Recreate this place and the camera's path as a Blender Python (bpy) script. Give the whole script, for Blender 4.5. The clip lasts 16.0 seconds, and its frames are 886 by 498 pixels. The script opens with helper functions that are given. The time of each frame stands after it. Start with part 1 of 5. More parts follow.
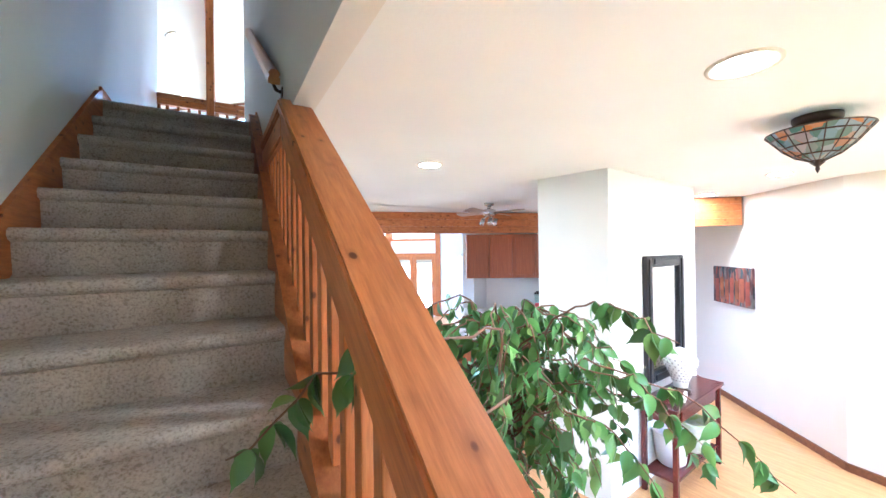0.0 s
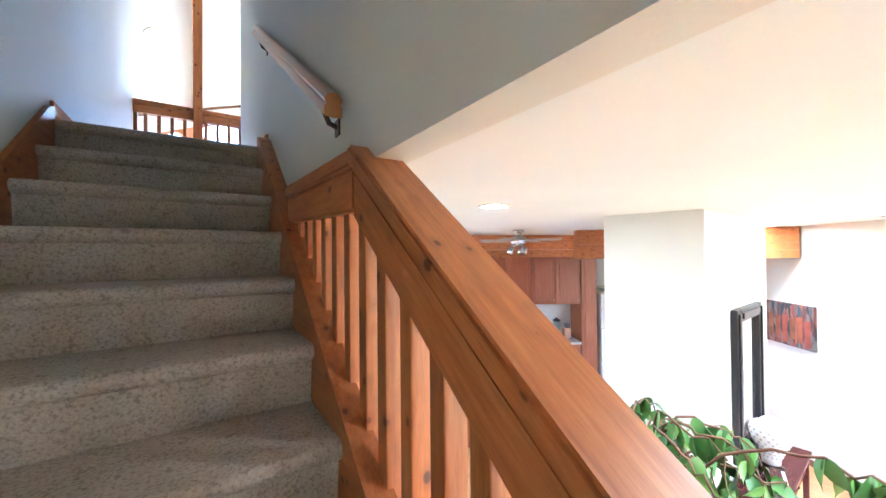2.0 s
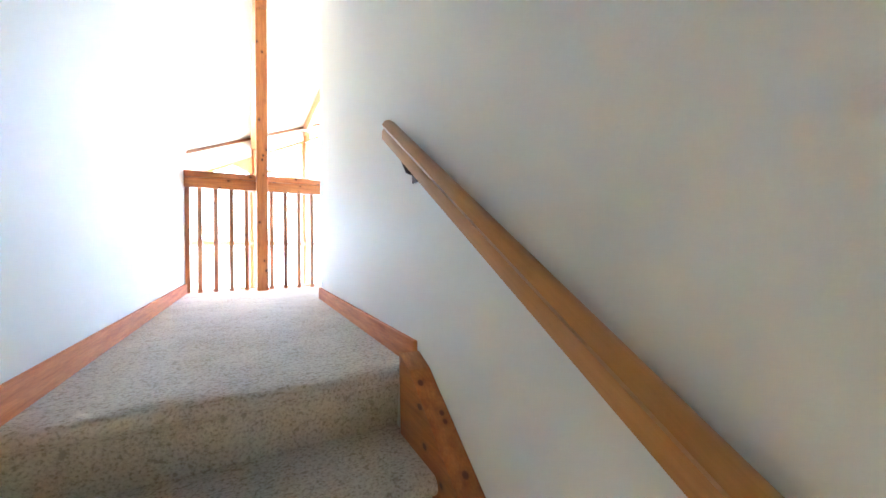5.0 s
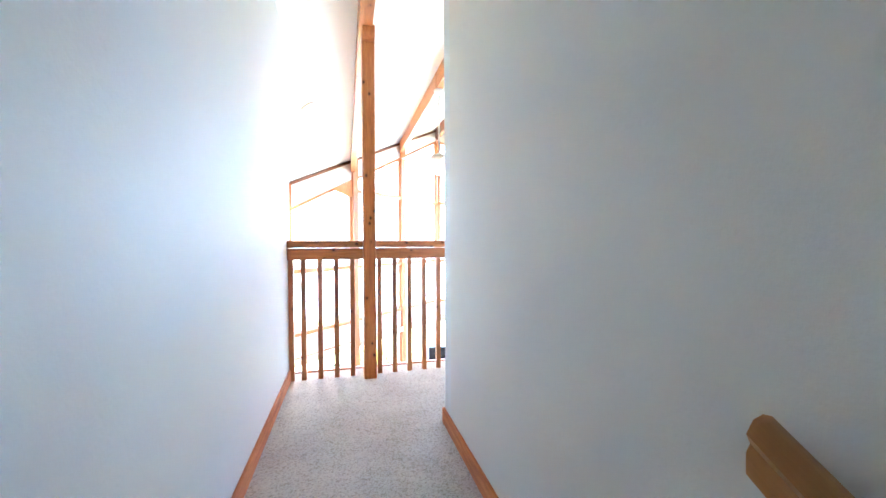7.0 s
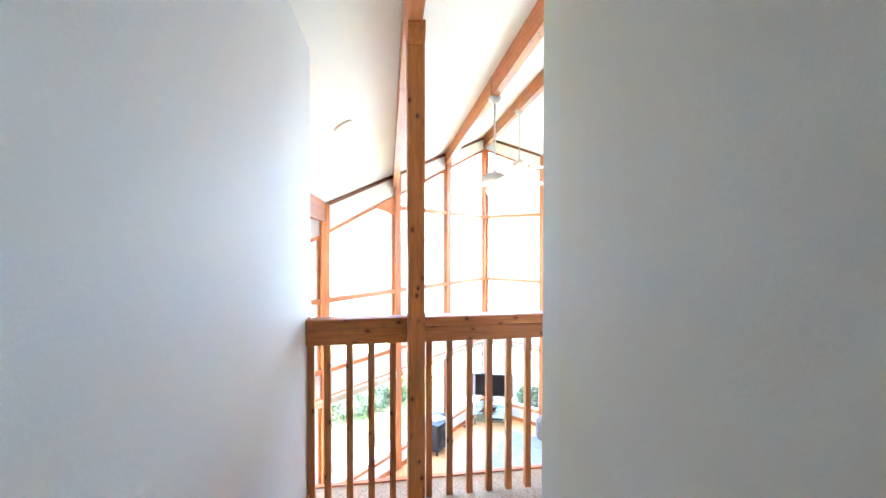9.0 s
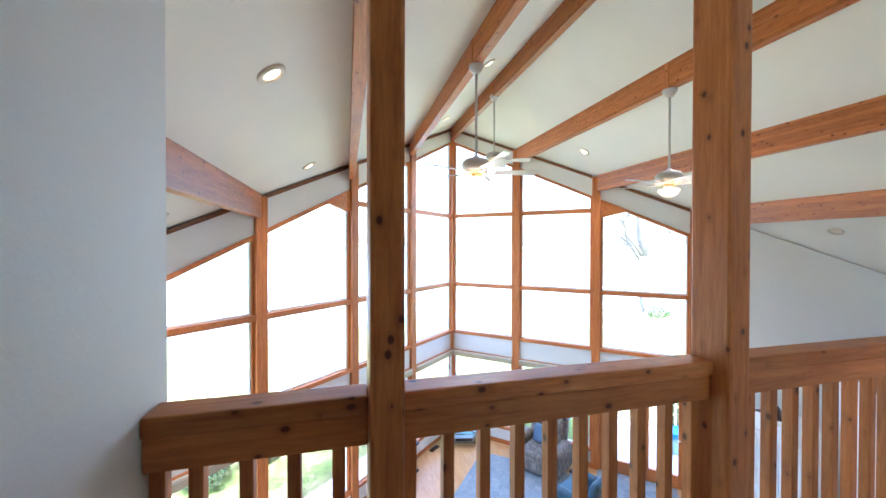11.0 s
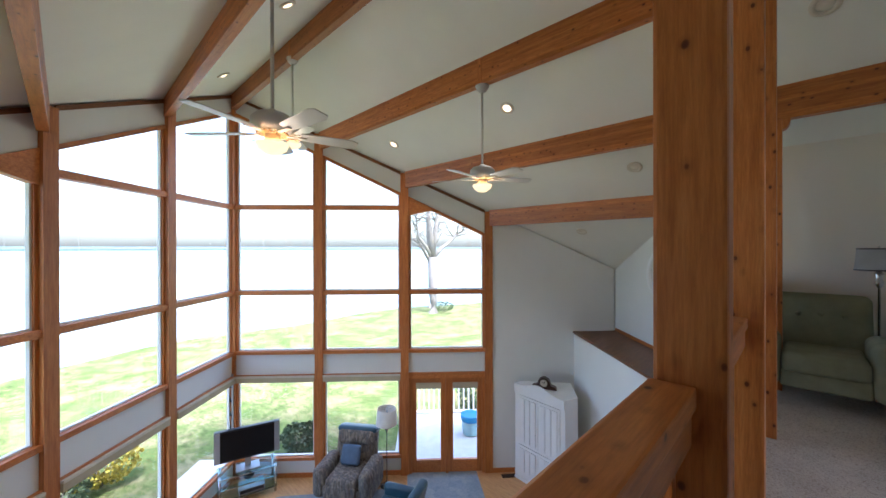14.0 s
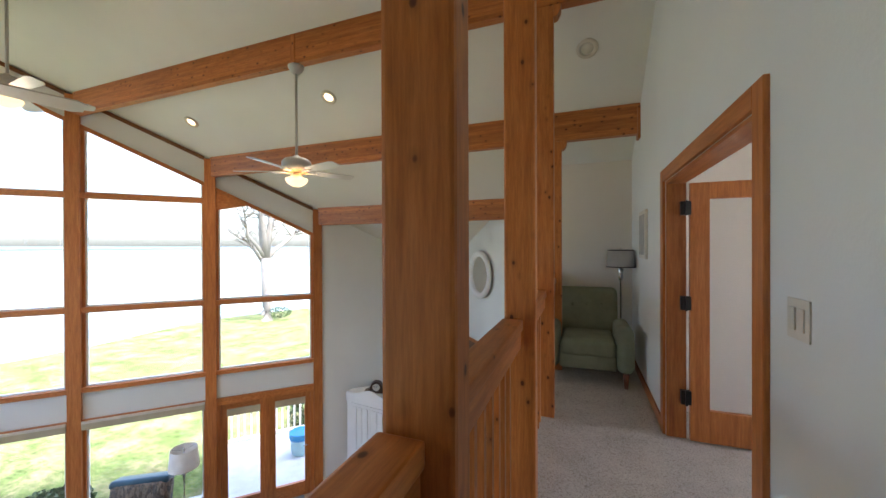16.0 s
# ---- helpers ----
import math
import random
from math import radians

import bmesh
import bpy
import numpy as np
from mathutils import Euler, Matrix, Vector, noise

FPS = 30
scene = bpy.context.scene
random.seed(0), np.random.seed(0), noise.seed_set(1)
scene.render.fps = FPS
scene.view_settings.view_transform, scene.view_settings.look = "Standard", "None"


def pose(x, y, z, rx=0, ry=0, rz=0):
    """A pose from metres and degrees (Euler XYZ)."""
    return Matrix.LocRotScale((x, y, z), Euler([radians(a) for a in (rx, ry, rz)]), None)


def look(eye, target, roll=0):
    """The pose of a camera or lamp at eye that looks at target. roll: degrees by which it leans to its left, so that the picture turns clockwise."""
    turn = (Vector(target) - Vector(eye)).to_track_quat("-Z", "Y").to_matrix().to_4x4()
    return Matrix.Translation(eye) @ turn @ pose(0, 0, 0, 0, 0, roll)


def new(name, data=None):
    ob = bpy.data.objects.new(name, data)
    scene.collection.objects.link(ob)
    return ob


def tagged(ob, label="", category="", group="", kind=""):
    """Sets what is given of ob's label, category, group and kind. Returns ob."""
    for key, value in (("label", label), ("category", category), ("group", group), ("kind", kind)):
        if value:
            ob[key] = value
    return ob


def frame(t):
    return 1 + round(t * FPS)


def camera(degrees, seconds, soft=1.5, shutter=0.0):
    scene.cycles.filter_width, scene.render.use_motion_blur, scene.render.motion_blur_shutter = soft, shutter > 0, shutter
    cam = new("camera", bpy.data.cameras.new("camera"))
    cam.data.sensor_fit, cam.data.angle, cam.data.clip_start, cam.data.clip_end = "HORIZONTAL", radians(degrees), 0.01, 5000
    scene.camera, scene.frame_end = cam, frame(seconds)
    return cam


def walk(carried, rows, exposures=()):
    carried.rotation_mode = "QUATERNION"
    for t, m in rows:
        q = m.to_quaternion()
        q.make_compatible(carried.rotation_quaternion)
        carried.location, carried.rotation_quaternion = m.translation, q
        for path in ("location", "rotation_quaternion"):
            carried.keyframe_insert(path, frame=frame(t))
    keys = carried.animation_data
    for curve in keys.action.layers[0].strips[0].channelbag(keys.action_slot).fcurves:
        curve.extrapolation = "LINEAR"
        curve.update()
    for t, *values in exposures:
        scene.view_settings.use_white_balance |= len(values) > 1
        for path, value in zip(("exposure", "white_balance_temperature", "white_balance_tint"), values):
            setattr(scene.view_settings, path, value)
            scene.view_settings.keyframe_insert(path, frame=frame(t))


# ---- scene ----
DEG = 100.8
cam = camera(DEG, 16.0, soft=1.5)
# seconds, eye, target, roll
PATH = [
    (0, (-0.214, -3.363, 1.652), (0.823, -1.652, 1.657), -0.7),
    (0.5, (-0.21, -3.246, 1.654), (0.886, -1.573, 1.656), -0.7),
    (1, (-0.217, -2.974, 1.721), (0.888, -1.307, 1.724), -0.6),
    (1.5, (-0.245, -2.708, 1.875), (0.864, -1.044, 1.884), -0.5),
    (2, (-0.314, -2.543, 2.045), (0.795, -0.878, 2.063), -0.5),
    (2.5, (-0.299, -2.348, 2.188), (0.807, -0.682, 2.202), -0.5),
    (3, (-0.37, -2.116, 2.37), (0.737, -0.45, 2.381), -0.4),
    (3.5, (-0.45, -1.86, 2.589), (0.679, -0.21, 2.583), -0.4),
    (4, (-0.401, -1.616, 2.772), (0.649, 0.085, 2.772), -0.3),
    (4.5, (-0.438, -1.355, 2.935), (0.568, 0.373, 2.934), -0.3),
    (5, (-0.423, -1.087, 3.106), (0.509, 0.683, 3.097), -0.3),
    (7.5, (-0.521, -0.019, 3.919), (-0.118, 1.939, 3.888), -0.2),
    (8, (-0.545, 0.18, 4.076), (-0.227, 2.154, 4.05), -0.1),
    (8.5, (-0.495, 0.391, 4.182), (-0.209, 2.37, 4.155), -0.0),
    (11, (-0.426, 1.639, 4.206), (0.081, 3.574, 4.187), 0.1),
    (11.5, (-0.377, 1.86, 4.189), (0.34, 3.726, 4.173), 0.2),
    (12, (-0.249, 2.07, 4.195), (0.585, 3.888, 4.177), 0.2),
    (12.5, (-0.146, 2.25, 4.129), (0.804, 4.01, 4.121), 0.3),
    (13, (-0.14, 2.372, 4.134), (0.984, 4.026, 4.126), 0.0),
    (13.5, (-0.167, 2.468, 4.11), (1.106, 4.01, 4.109), 0.0),
    (14, (-0.174, 2.515, 4.114), (1.261, 3.908, 4.111), -0.1),
    (14.5, (-0.174, 2.491, 4.134), (1.403, 3.721, 4.127), -0.1),
    (15, (-0.198, 2.493, 4.142), (1.498, 3.553, 4.131), -0.2),
    (15.5, (-0.004, 2.469, 4.126), (1.808, 3.317, 4.12), 0.1),
    (16, (0.246, 2.414, 4.143), (2.117, 3.122, 4.135), -0.2),
]
EXPOSURES = [(t, e, k, 10) for t, e, k in ((0.0, 5.25, 4650), (1.5, 5.32, 4650), (2.5, 5.8, 5050), (3.5, 6.35, 5550), (5.0, 6.75, 5350), (7.5, 5.72, 5080), (8.7, 5.35, 5200), (11.0, 3.8, 5250), (11.5, 3.35, 5350), (12.5, 3.05, 5550), (14.0, 2.65, 5600), (14.5, 2.65, 5650), (16.0, 2.85, 6100))]
walk(cam, [(t, look(eye, target, roll)) for t, eye, target, roll in PATH], EXPOSURES)

# ---- light ----
SUN_EL, SUN_AZ = 66.0, 190.0
world = bpy.data.worlds.new("world")
scene.world = world
world.use_nodes = True
wn, wl = world.node_tree.nodes, world.node_tree.links
sky = wn.new("ShaderNodeTexSky")
sky.sky_type, sky.sun_disc = "NISHITA", False
sky.sun_elevation, sky.sun_rotation = radians(SUN_EL), radians(SUN_AZ)
sky.air_density, sky.dust_density, sky.ozone_density = 1.0, 3.5, 1.0
wl.new(sky.outputs[0], wn["Background"].inputs[0])
wn["Background"].inputs[1].default_value = 0.15
sun_data = bpy.data.lights.new("sun", "SUN")
sun_data.energy, sun_data.angle, sun_data.color = 1.5, radians(12), (1.0, 0.96, 0.9)
sun = new("sun", sun_data)
sun.matrix_world = look((10 * math.sin(radians(SUN_AZ)), 10 * math.cos(radians(SUN_AZ)), 10 * math.tan(radians(SUN_EL))), (0, 0, 0))

# ---- materials ----


def material(name, rough=0.6, metal=0.0, color=(0.8, 0.8, 0.8), spec=0.5):
    m = bpy.data.materials.new(name)
    m.use_nodes = True
    b = m.node_tree.nodes["Principled BSDF"]
    b.inputs["Base Color"].default_value = (*color, 1)
    b.inputs["Roughness"].default_value = rough
    b.inputs["Metallic"].default_value = metal
    b.inputs["Specular IOR Level"].default_value = spec
    return m, m.node_tree.nodes, m.node_tree.links, b


def coords(n, l, scale, rot=(0, 0, 0), space="Object"):
    tc, mp = n.new("ShaderNodeTexCoord"), n.new("ShaderNodeMapping")
    mp.inputs["Scale"].default_value = scale
    mp.inputs["Rotation"].default_value = rot
    l.new(tc.outputs[space], mp.inputs[0])
    return mp.outputs[0]


def noise_tex(n, l, vec, scale, detail=4.0, rough=0.55):
    t = n.new("ShaderNodeTexNoise")
    t.inputs["Scale"].default_value, t.inputs["Detail"].default_value = scale, detail
    t.inputs["Roughness"].default_value = rough
    if vec is not None:
        l.new(vec, t.inputs["Vector"])
    return t.outputs["Fac"]


def ramp(n, l, fac, stops):
    r = n.new("ShaderNodeValToRGB")
    e = r.color_ramp.elements
    while len(e) < len(stops):
        e.new(0.5)
    for el, (pos, col) in zip(e, stops):
        el.position, el.color = pos, (*col, 1)
    l.new(fac, r.inputs[0])
    return r.outputs[0]


def mix(n, l, fac, a, b, kind="MIX"):
    m = n.new("ShaderNodeMix")
    m.data_type, m.blend_type = "RGBA", kind
    for sock, v in ((m.inputs["Factor"], fac), (m.inputs["A"], a), (m.inputs["B"], b)):
        if isinstance(v, (int, float)):
            sock.default_value = v
        elif isinstance(v, tuple):
            sock.default_value = (*v, 1)
        else:
            l.new(v, sock)
    return m.outputs["Result"]


def bump(n, l, b, height, strength=0.2, distance=0.01):
    k = n.new("ShaderNodeBump")
    k.inputs["Strength"].default_value, k.inputs["Distance"].default_value = strength, distance
    l.new(height, k.inputs["Height"])
    l.new(k.outputs[0], b.inputs["Normal"])


def wood(name, axis, dark, mid, light, knots=True, rough=0.42, fine=1.0, streak=0.38, lam=0.0):
    """Softwood with grain along one axis of the object, and dark knots."""
    m, n, l, b = material(name, rough)
    st = {"x": (0.08, 1, 1), "y": (1, 0.08, 1), "z": (1, 1, 0.08)}[axis]
    v = coords(n, l, tuple(s * 22 * fine for s in st))
    g = noise_tex(n, l, v, 1.6, 6, 0.62)
    col = ramp(n, l, g, [(0.2, dark), (0.5, mid), (0.8, light)])
    v2 = coords(n, l, tuple(s * 90 * fine for s in st))
    col = mix(n, l, streak, col, ramp(n, l, noise_tex(n, l, v2, 1.5, 4, 0.7), [(0.3, (0.55, 0.5, 0.45)), (0.6, (1.15, 1.12, 1.1))]), "MULTIPLY")
    if lam:
        # glued layers, each of its own tone
        sep, dv, fl_, wn_ = (n.new("ShaderNode" + k) for k in ("SeparateXYZ", "Math", "Math", "TexWhiteNoise"))
        l.new(coords(n, l, (1, 1, 1)), sep.inputs[0])
        dv.operation, dv.inputs[1].default_value = "DIVIDE", lam
        fl_.operation, wn_.noise_dimensions = "FLOOR", "1D"
        l.new(sep.outputs["Z"], dv.inputs[0])
        l.new(dv.outputs[0], fl_.inputs[0])
        l.new(fl_.outputs[0], wn_.inputs["W"])
        col = mix(n, l, 0.9, col, ramp(n, l, wn_.outputs["Value"], [(0.0, (0.68, 0.64, 0.6)), (1.0, (1.2, 1.2, 1.2))]), "MULTIPLY")
    info = n.new("ShaderNodeObjectInfo")
    hsv = n.new("ShaderNodeHueSaturation")
    mr = n.new("ShaderNodeMapRange")
    mr.inputs[3].default_value, mr.inputs[4].default_value = 0.85, 1.15
    l.new(info.outputs["Random"], mr.inputs[0])
    l.new(mr.outputs[0], hsv.inputs["Value"])
    l.new(col, hsv.inputs["Color"])
    col = hsv.outputs[0]
    if knots:
        ks = {"x": (0.7, 1, 1), "y": (1, 0.7, 1), "z": (1, 1, 0.7)}[axis]
        vk = coords(n, l, tuple(s * 13.5 for s in ks))
        vo = n.new("ShaderNodeTexVoronoi")
        vo.inputs["Scale"].default_value, vo.inputs["Randomness"].default_value = 1.0, 1.0
        l.new(vk, vo.inputs["Vector"])
        kf = ramp(n, l, vo.outputs["Distance"], [(0.08, (1, 1, 1)), (0.115, (0.8, 0.8, 0.8)), (0.14, (0.26, 0.26, 0.26)), (0.3, (0, 0, 0))])
        col = mix(n, l, kf, col, (dark[0] * 0.35, dark[1] * 0.28, dark[2] * 0.25))
    l.new(col, b.inputs["Base Color"])
    bump(n, l, b, g, 0.12, 0.004)
    return m


def paint(name, color, rough=0.62, grain=0.22, var=0.05):
    m, n, l, b = material(name, rough, 0, color)
    v = coords(n, l, (1, 1, 1))
    big = noise_tex(n, l, v, 0.9, 3)
    lo = tuple(c * (1 - var) for c in color)
    l.new(ramp(n, l, big, [(0.35, lo), (0.65, color)]), b.inputs["Base Color"])
    bump(n, l, b, noise_tex(n, l, v, 55, 5, 0.7), grain, 0.006)
    return m


def carpet_material(name, base, dark, light, scale=1.0):
    m, n, l, b = material(name, 0.95, 0, base, 0.1)
    v = coords(n, l, (1, 1, 1))
    speck = noise_tex(n, l, v, 120 * scale, 2, 0.6)
    mid = noise_tex(n, l, v, 42 * scale, 3, 0.6)
    big = noise_tex(n, l, v, 5, 3)
    c = ramp(n, l, speck, [(0.3, dark), (0.46, base), (0.66, light)])
    c = mix(n, l, ramp(n, l, mid, [(0.6, (0, 0, 0)), (0.68, (0.85, 0.85, 0.85))]), c, dark)
    c = mix(n, l, 0.35, c, ramp(n, l, big, [(0.3, tuple(x * 0.75 for x in base)), (0.7, light)]))
    l.new(c, b.inputs["Base Color"])
    add = n.new("ShaderNodeMath")
    add.operation = "ADD"
    l.new(speck, add.inputs[0])
    l.new(mid, add.inputs[1])
    bump(n, l, b, add.outputs[0], 0.7, 0.004)
    return m


def plain(name, color, rough=0.5, metal=0.0, grain=0.0, var=0.12, spec=0.5):
    m, n, l, b = material(name, rough, metal, color, spec)
    v = coords(n, l, (1, 1, 1))
    lo = tuple(c * (1 - var) for c in color)
    l.new(ramp(n, l, noise_tex(n, l, v, 6, 4), [(0.35, lo), (0.65, color)]), b.inputs["Base Color"])
    if grain:
        bump(n, l, b, noise_tex(n, l, v, 220, 3), grain, 0.004)
    return m


def emitter(name, color, strength):
    m, n, l, b = material(name, 0.5, 0, color)
    b.inputs["Emission Color"].default_value = (*color, 1)
    b.inputs["Emission Strength"].default_value = strength
    return m


def pane_material(name, tint=(1, 1, 1)):
    m = bpy.data.materials.new(name)
    m.use_nodes = True
    n, l = m.node_tree.nodes, m.node_tree.links
    n.remove(n["Principled BSDF"])
    tr, gl, mx, lw, pw, ml = (n.new("ShaderNode" + s) for s in ("BsdfTransparent", "BsdfGlossy", "MixShader", "LayerWeight", "Math", "Math"))
    tr.inputs[0].default_value = (*tint, 1)
    gl.inputs["Roughness"].default_value = 0.02
    lw.inputs[0].default_value = 0.5
    pw.operation, pw.inputs[1].default_value = "POWER", 5.0
    ml.operation, ml.inputs[1].default_value, ml.inputs[2].default_value = "MULTIPLY_ADD", 0.45, 0.03
    l.new(lw.outputs["Facing"], pw.inputs[0])
    l.new(pw.outputs[0], ml.inputs[0])
    l.new(ml.outputs[0], mx.inputs[0])
    l.new(tr.outputs[0], mx.inputs[1])
    l.new(gl.outputs[0], mx.inputs[2])
    l.new(mx.outputs[0], n["Material Output"].inputs[0])
    return m


CD, CM, CL = (0.29, 0.076, 0.017), (0.48, 0.162, 0.039), (0.6, 0.24, 0.068)
CEDAR_X = wood("cedar along x", "x", CD, CM, CL)
CEDAR_Y = wood("cedar along y", "y", CD, CM, CL)
BEAM_Y = wood("laminated cedar along y", "y", CD, CM, CL, lam=0.038)
CEDAR_Z = wood("cedar along z", "z", CD, CM, CL)
TRIM_X = wood("trim wood along x", "x", CD, CM, CL, knots=False)
POST_Z = wood("clear cedar along z", "z", CD, CM, CL, knots=False)
BASE_Y = wood("baseboard wood", "y", CD, CM, CL, knots=False, rough=0.8)
TRIM_Z = wood("trim wood along z", "z", CD, CM, CL, knots=False)
OAK = wood("handrail oak", "y", (0.37, 0.165, 0.048), (0.42, 0.19, 0.058), (0.47, 0.22, 0.07), knots=False, rough=0.28, streak=0.2)
WALL = paint("white wall paint", (0.74, 0.74, 0.71))
WALL_STAIR = paint("warm white wall paint", (0.75, 0.71, 0.64))
WALL_WARM = paint("cream wall paint", (0.74, 0.68, 0.6))
CEILING = paint("white ceiling paint", (0.75, 0.735, 0.69), 0.85)
CEILING_LOW = paint("plain white ceiling paint", (0.82, 0.82, 0.8), 0.85)
CARPET = carpet_material("speckled beige carpet", (0.5, 0.44, 0.37), (0.23, 0.19, 0.15), (0.63, 0.57, 0.49))
PANE = pane_material("window glass")
WHITE = plain("white gloss paint", (0.78, 0.78, 0.77), 0.35, var=0.03)
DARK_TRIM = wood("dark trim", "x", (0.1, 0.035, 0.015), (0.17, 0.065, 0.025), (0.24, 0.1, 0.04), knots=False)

# ---- building helpers ----


def part(name, bm, mat, parent=None, label=""):
    bmesh.ops.recalc_face_normals(bm, faces=bm.faces)
    me = bpy.data.meshes.new(name)
    bm.to_mesh(me)
    bm.free()
    if mat is not None:
        me.materials.append(mat)
    ob = new(name, me)
    if parent is not None:
        ob.parent = parent
    if label:
        tagged(ob, label)
    return ob


def thing(name, label, category, at=(0, 0, 0), turn=0.0, group="", kind=""):
    ob = new(name)
    ob.empty_display_size = 0.1
    ob.matrix_world = pose(*at, 0, 0, turn)
    return tagged(ob, label, category, group, kind)


def box(bm, x0, x1, y0, y1, z0, z1, bev=0.0, m=None):
    g = bmesh.ops.create_cube(bm, size=1)
    vs = g["verts"]
    for v in vs:
        v.co = Vector((x0 + (v.co.x + 0.5) * (x1 - x0), y0 + (v.co.y + 0.5) * (y1 - y0), z0 + (v.co.z + 0.5) * (z1 - z0)))
    if bev:
        es = list({e for v in vs for e in v.link_edges})
        r = bmesh.ops.bevel(bm, geom=es, offset=bev, segments=2, affect="EDGES", profile=0.6)
        vs = list({v for f in r["faces"] for v in f.verts} | {v for v in vs if v.is_valid})
    if m is not None:
        bmesh.ops.transform(bm, matrix=m, verts=list({v for v in vs if v.is_valid}))
    return vs


def boxed(*a, **k):
    bm = bmesh.new()
    box(bm, *a, **k)
    return bm


def prism(bm, poly, fn):
    """A closed solid: poly of (a, b), fn(a, b, side) gives a point for side 0 and 1."""
    lo = [bm.verts.new(fn(a, b, 0)) for a, b in poly]
    hi = [bm.verts.new(fn(a, b, 1)) for a, b in poly]
    bm.faces.new(lo)
    bm.faces.new(list(reversed(hi)))
    for i in range(len(poly)):
        j = (i + 1) % len(poly)
        bm.faces.new((lo[j], lo[i], hi[i], hi[j]))
    return bm


def slab_xy(poly, z0, z1):
    return prism(bmesh.new(), poly, lambda a, b, s: (a, b, z1 if s else z0))


def slab_xz(poly, y0, y1):
    return prism(bmesh.new(), poly, lambda a, b, s: (a, y1 if s else y0, b))


def slab_yz(poly, x0, x1):
    return prism(bmesh.new(), poly, lambda a, b, s: (x1 if s else x0, a, b))


def lathe(bm, profile, seg=24, m=None, cap=True):
    """profile: (radius, z) from bottom to top."""
    rings = []
    for r, z in profile:
        rings.append([bm.verts.new((r * math.cos(6.28319 * i / seg), r * math.sin(6.28319 * i / seg), z)) for i in range(seg)])
    for a, b in zip(rings, rings[1:]):
        for i in range(seg):
            j = (i + 1) % seg
            f = bm.faces.new((a[i], a[j], b[j], b[i]))
            f.smooth = True
    if cap:
        bm.faces.new(list(reversed(rings[0])))
        bm.faces.new(rings[-1])
    if m is not None:
        bmesh.ops.transform(bm, matrix=m, verts=[v for r in rings for v in r])
    return bm


def tube(bm, pts, r, seg=8):
    """A round rod through points."""
    pts = [Vector(p) for p in pts]
    rings = []
    for i, p in enumerate(pts):
        d = (pts[min(i + 1, len(pts) - 1)] - pts[max(i - 1, 0)]).normalized()
        s = d.cross(Vector((0, 0, 1)))
        s = s.normalized() if s.length > 1e-3 else Vector((1, 0, 0))
        u = s.cross(d)
        rr = r[i] if isinstance(r, (list, tuple)) else r
        rings.append([bm.verts.new(p + rr * (math.cos(6.28319 * k / seg) * s + math.sin(6.28319 * k / seg) * u)) for k in range(seg)])
    for a, b in zip(rings, rings[1:]):
        for k in range(seg):
            j = (k + 1) % seg
            f = bm.faces.new((a[k], a[j], b[j], b[k]))
            f.smooth = True
    bm.faces.new(list(reversed(rings[0])))
    bm.faces.new(rings[-1])
    return bm


def smooth(ob, angle=35):
    me = ob.data
    me.polygons.foreach_set("use_smooth", [True] * len(me.polygons))
    me.set_sharp_from_angle(angle=radians(angle))
    return ob


def structure(name, bm, mat, label, category, parent=None):
    return tagged(part(name, bm, mat, parent), label, category, kind="structure")


# ---- plan ----
ZF, ZU, ZC = -0.5525, 2.72, 2.33        # lower floor, upper floor, lower ceiling
RISE, RUN, STEPS = 0.1925, 0.27, 17
W = 0.92                                # stair width; right wall at x = 0
YI, YR = 1.82, 2.9                     # wall with the door, edge of the gallery
XP, YP, D, S = 2.198, 10.784, 1.269, 0.943   # prow tip, bay along x, slant of the glass walls
RIDGE, PITCH = 7.24, 0.62
XE, XW, XEND = 7.95, -3.55, 5.42
WX = 0.055                              # face of the right stair wall


def roof(x):
    return RIDGE - PITCH * abs(x - XP)


def yglass(x):
    return YP - S * abs(x - XP)


# ---- shell ----
YB = -6.6
bm = slab_xy([(XW - 0.15, YB), (XE + 0.15, YB), (XE + 0.15, yglass(XE)), (XP, YP + 0.1), (XW - 0.15, yglass(XW))], ZF - 0.2, ZF)
OAKFLOOR = wood("oak floor", "y", (0.4, 0.2, 0.075), (0.52, 0.29, 0.12), (0.6, 0.36, 0.17), knots=False, rough=0.3)
structure("floor", bm, OAKFLOOR, "honey-coloured oak strip floor of the lower storey", "floor")
# roof in two leaves, ceiling inside
for side, xo in ((1, XE + 0.5), (-1, XW - 0.5)):
    bm = bmesh.new()
    # the +x leaf stops short so daylight reaches the bedroom opening
    start = [(XP, -1.42), (xo, -1.42)] if side > 0 else [(XP, -1.42), (0.15, -1.42), (0.15, YB), (xo, YB)]
    poly = start + [(xo, yglass(xo) + 0.1), (XP, YP + 0.1)]
    prism(bm, poly, lambda a, b, s: (a, b, roof(a) + (0.2 if s else 0.0)))
    structure("ceiling_1" if side > 0 else "ceiling_2", bm, CEILING, "white painted sloping ceiling under the roof", "ceiling")
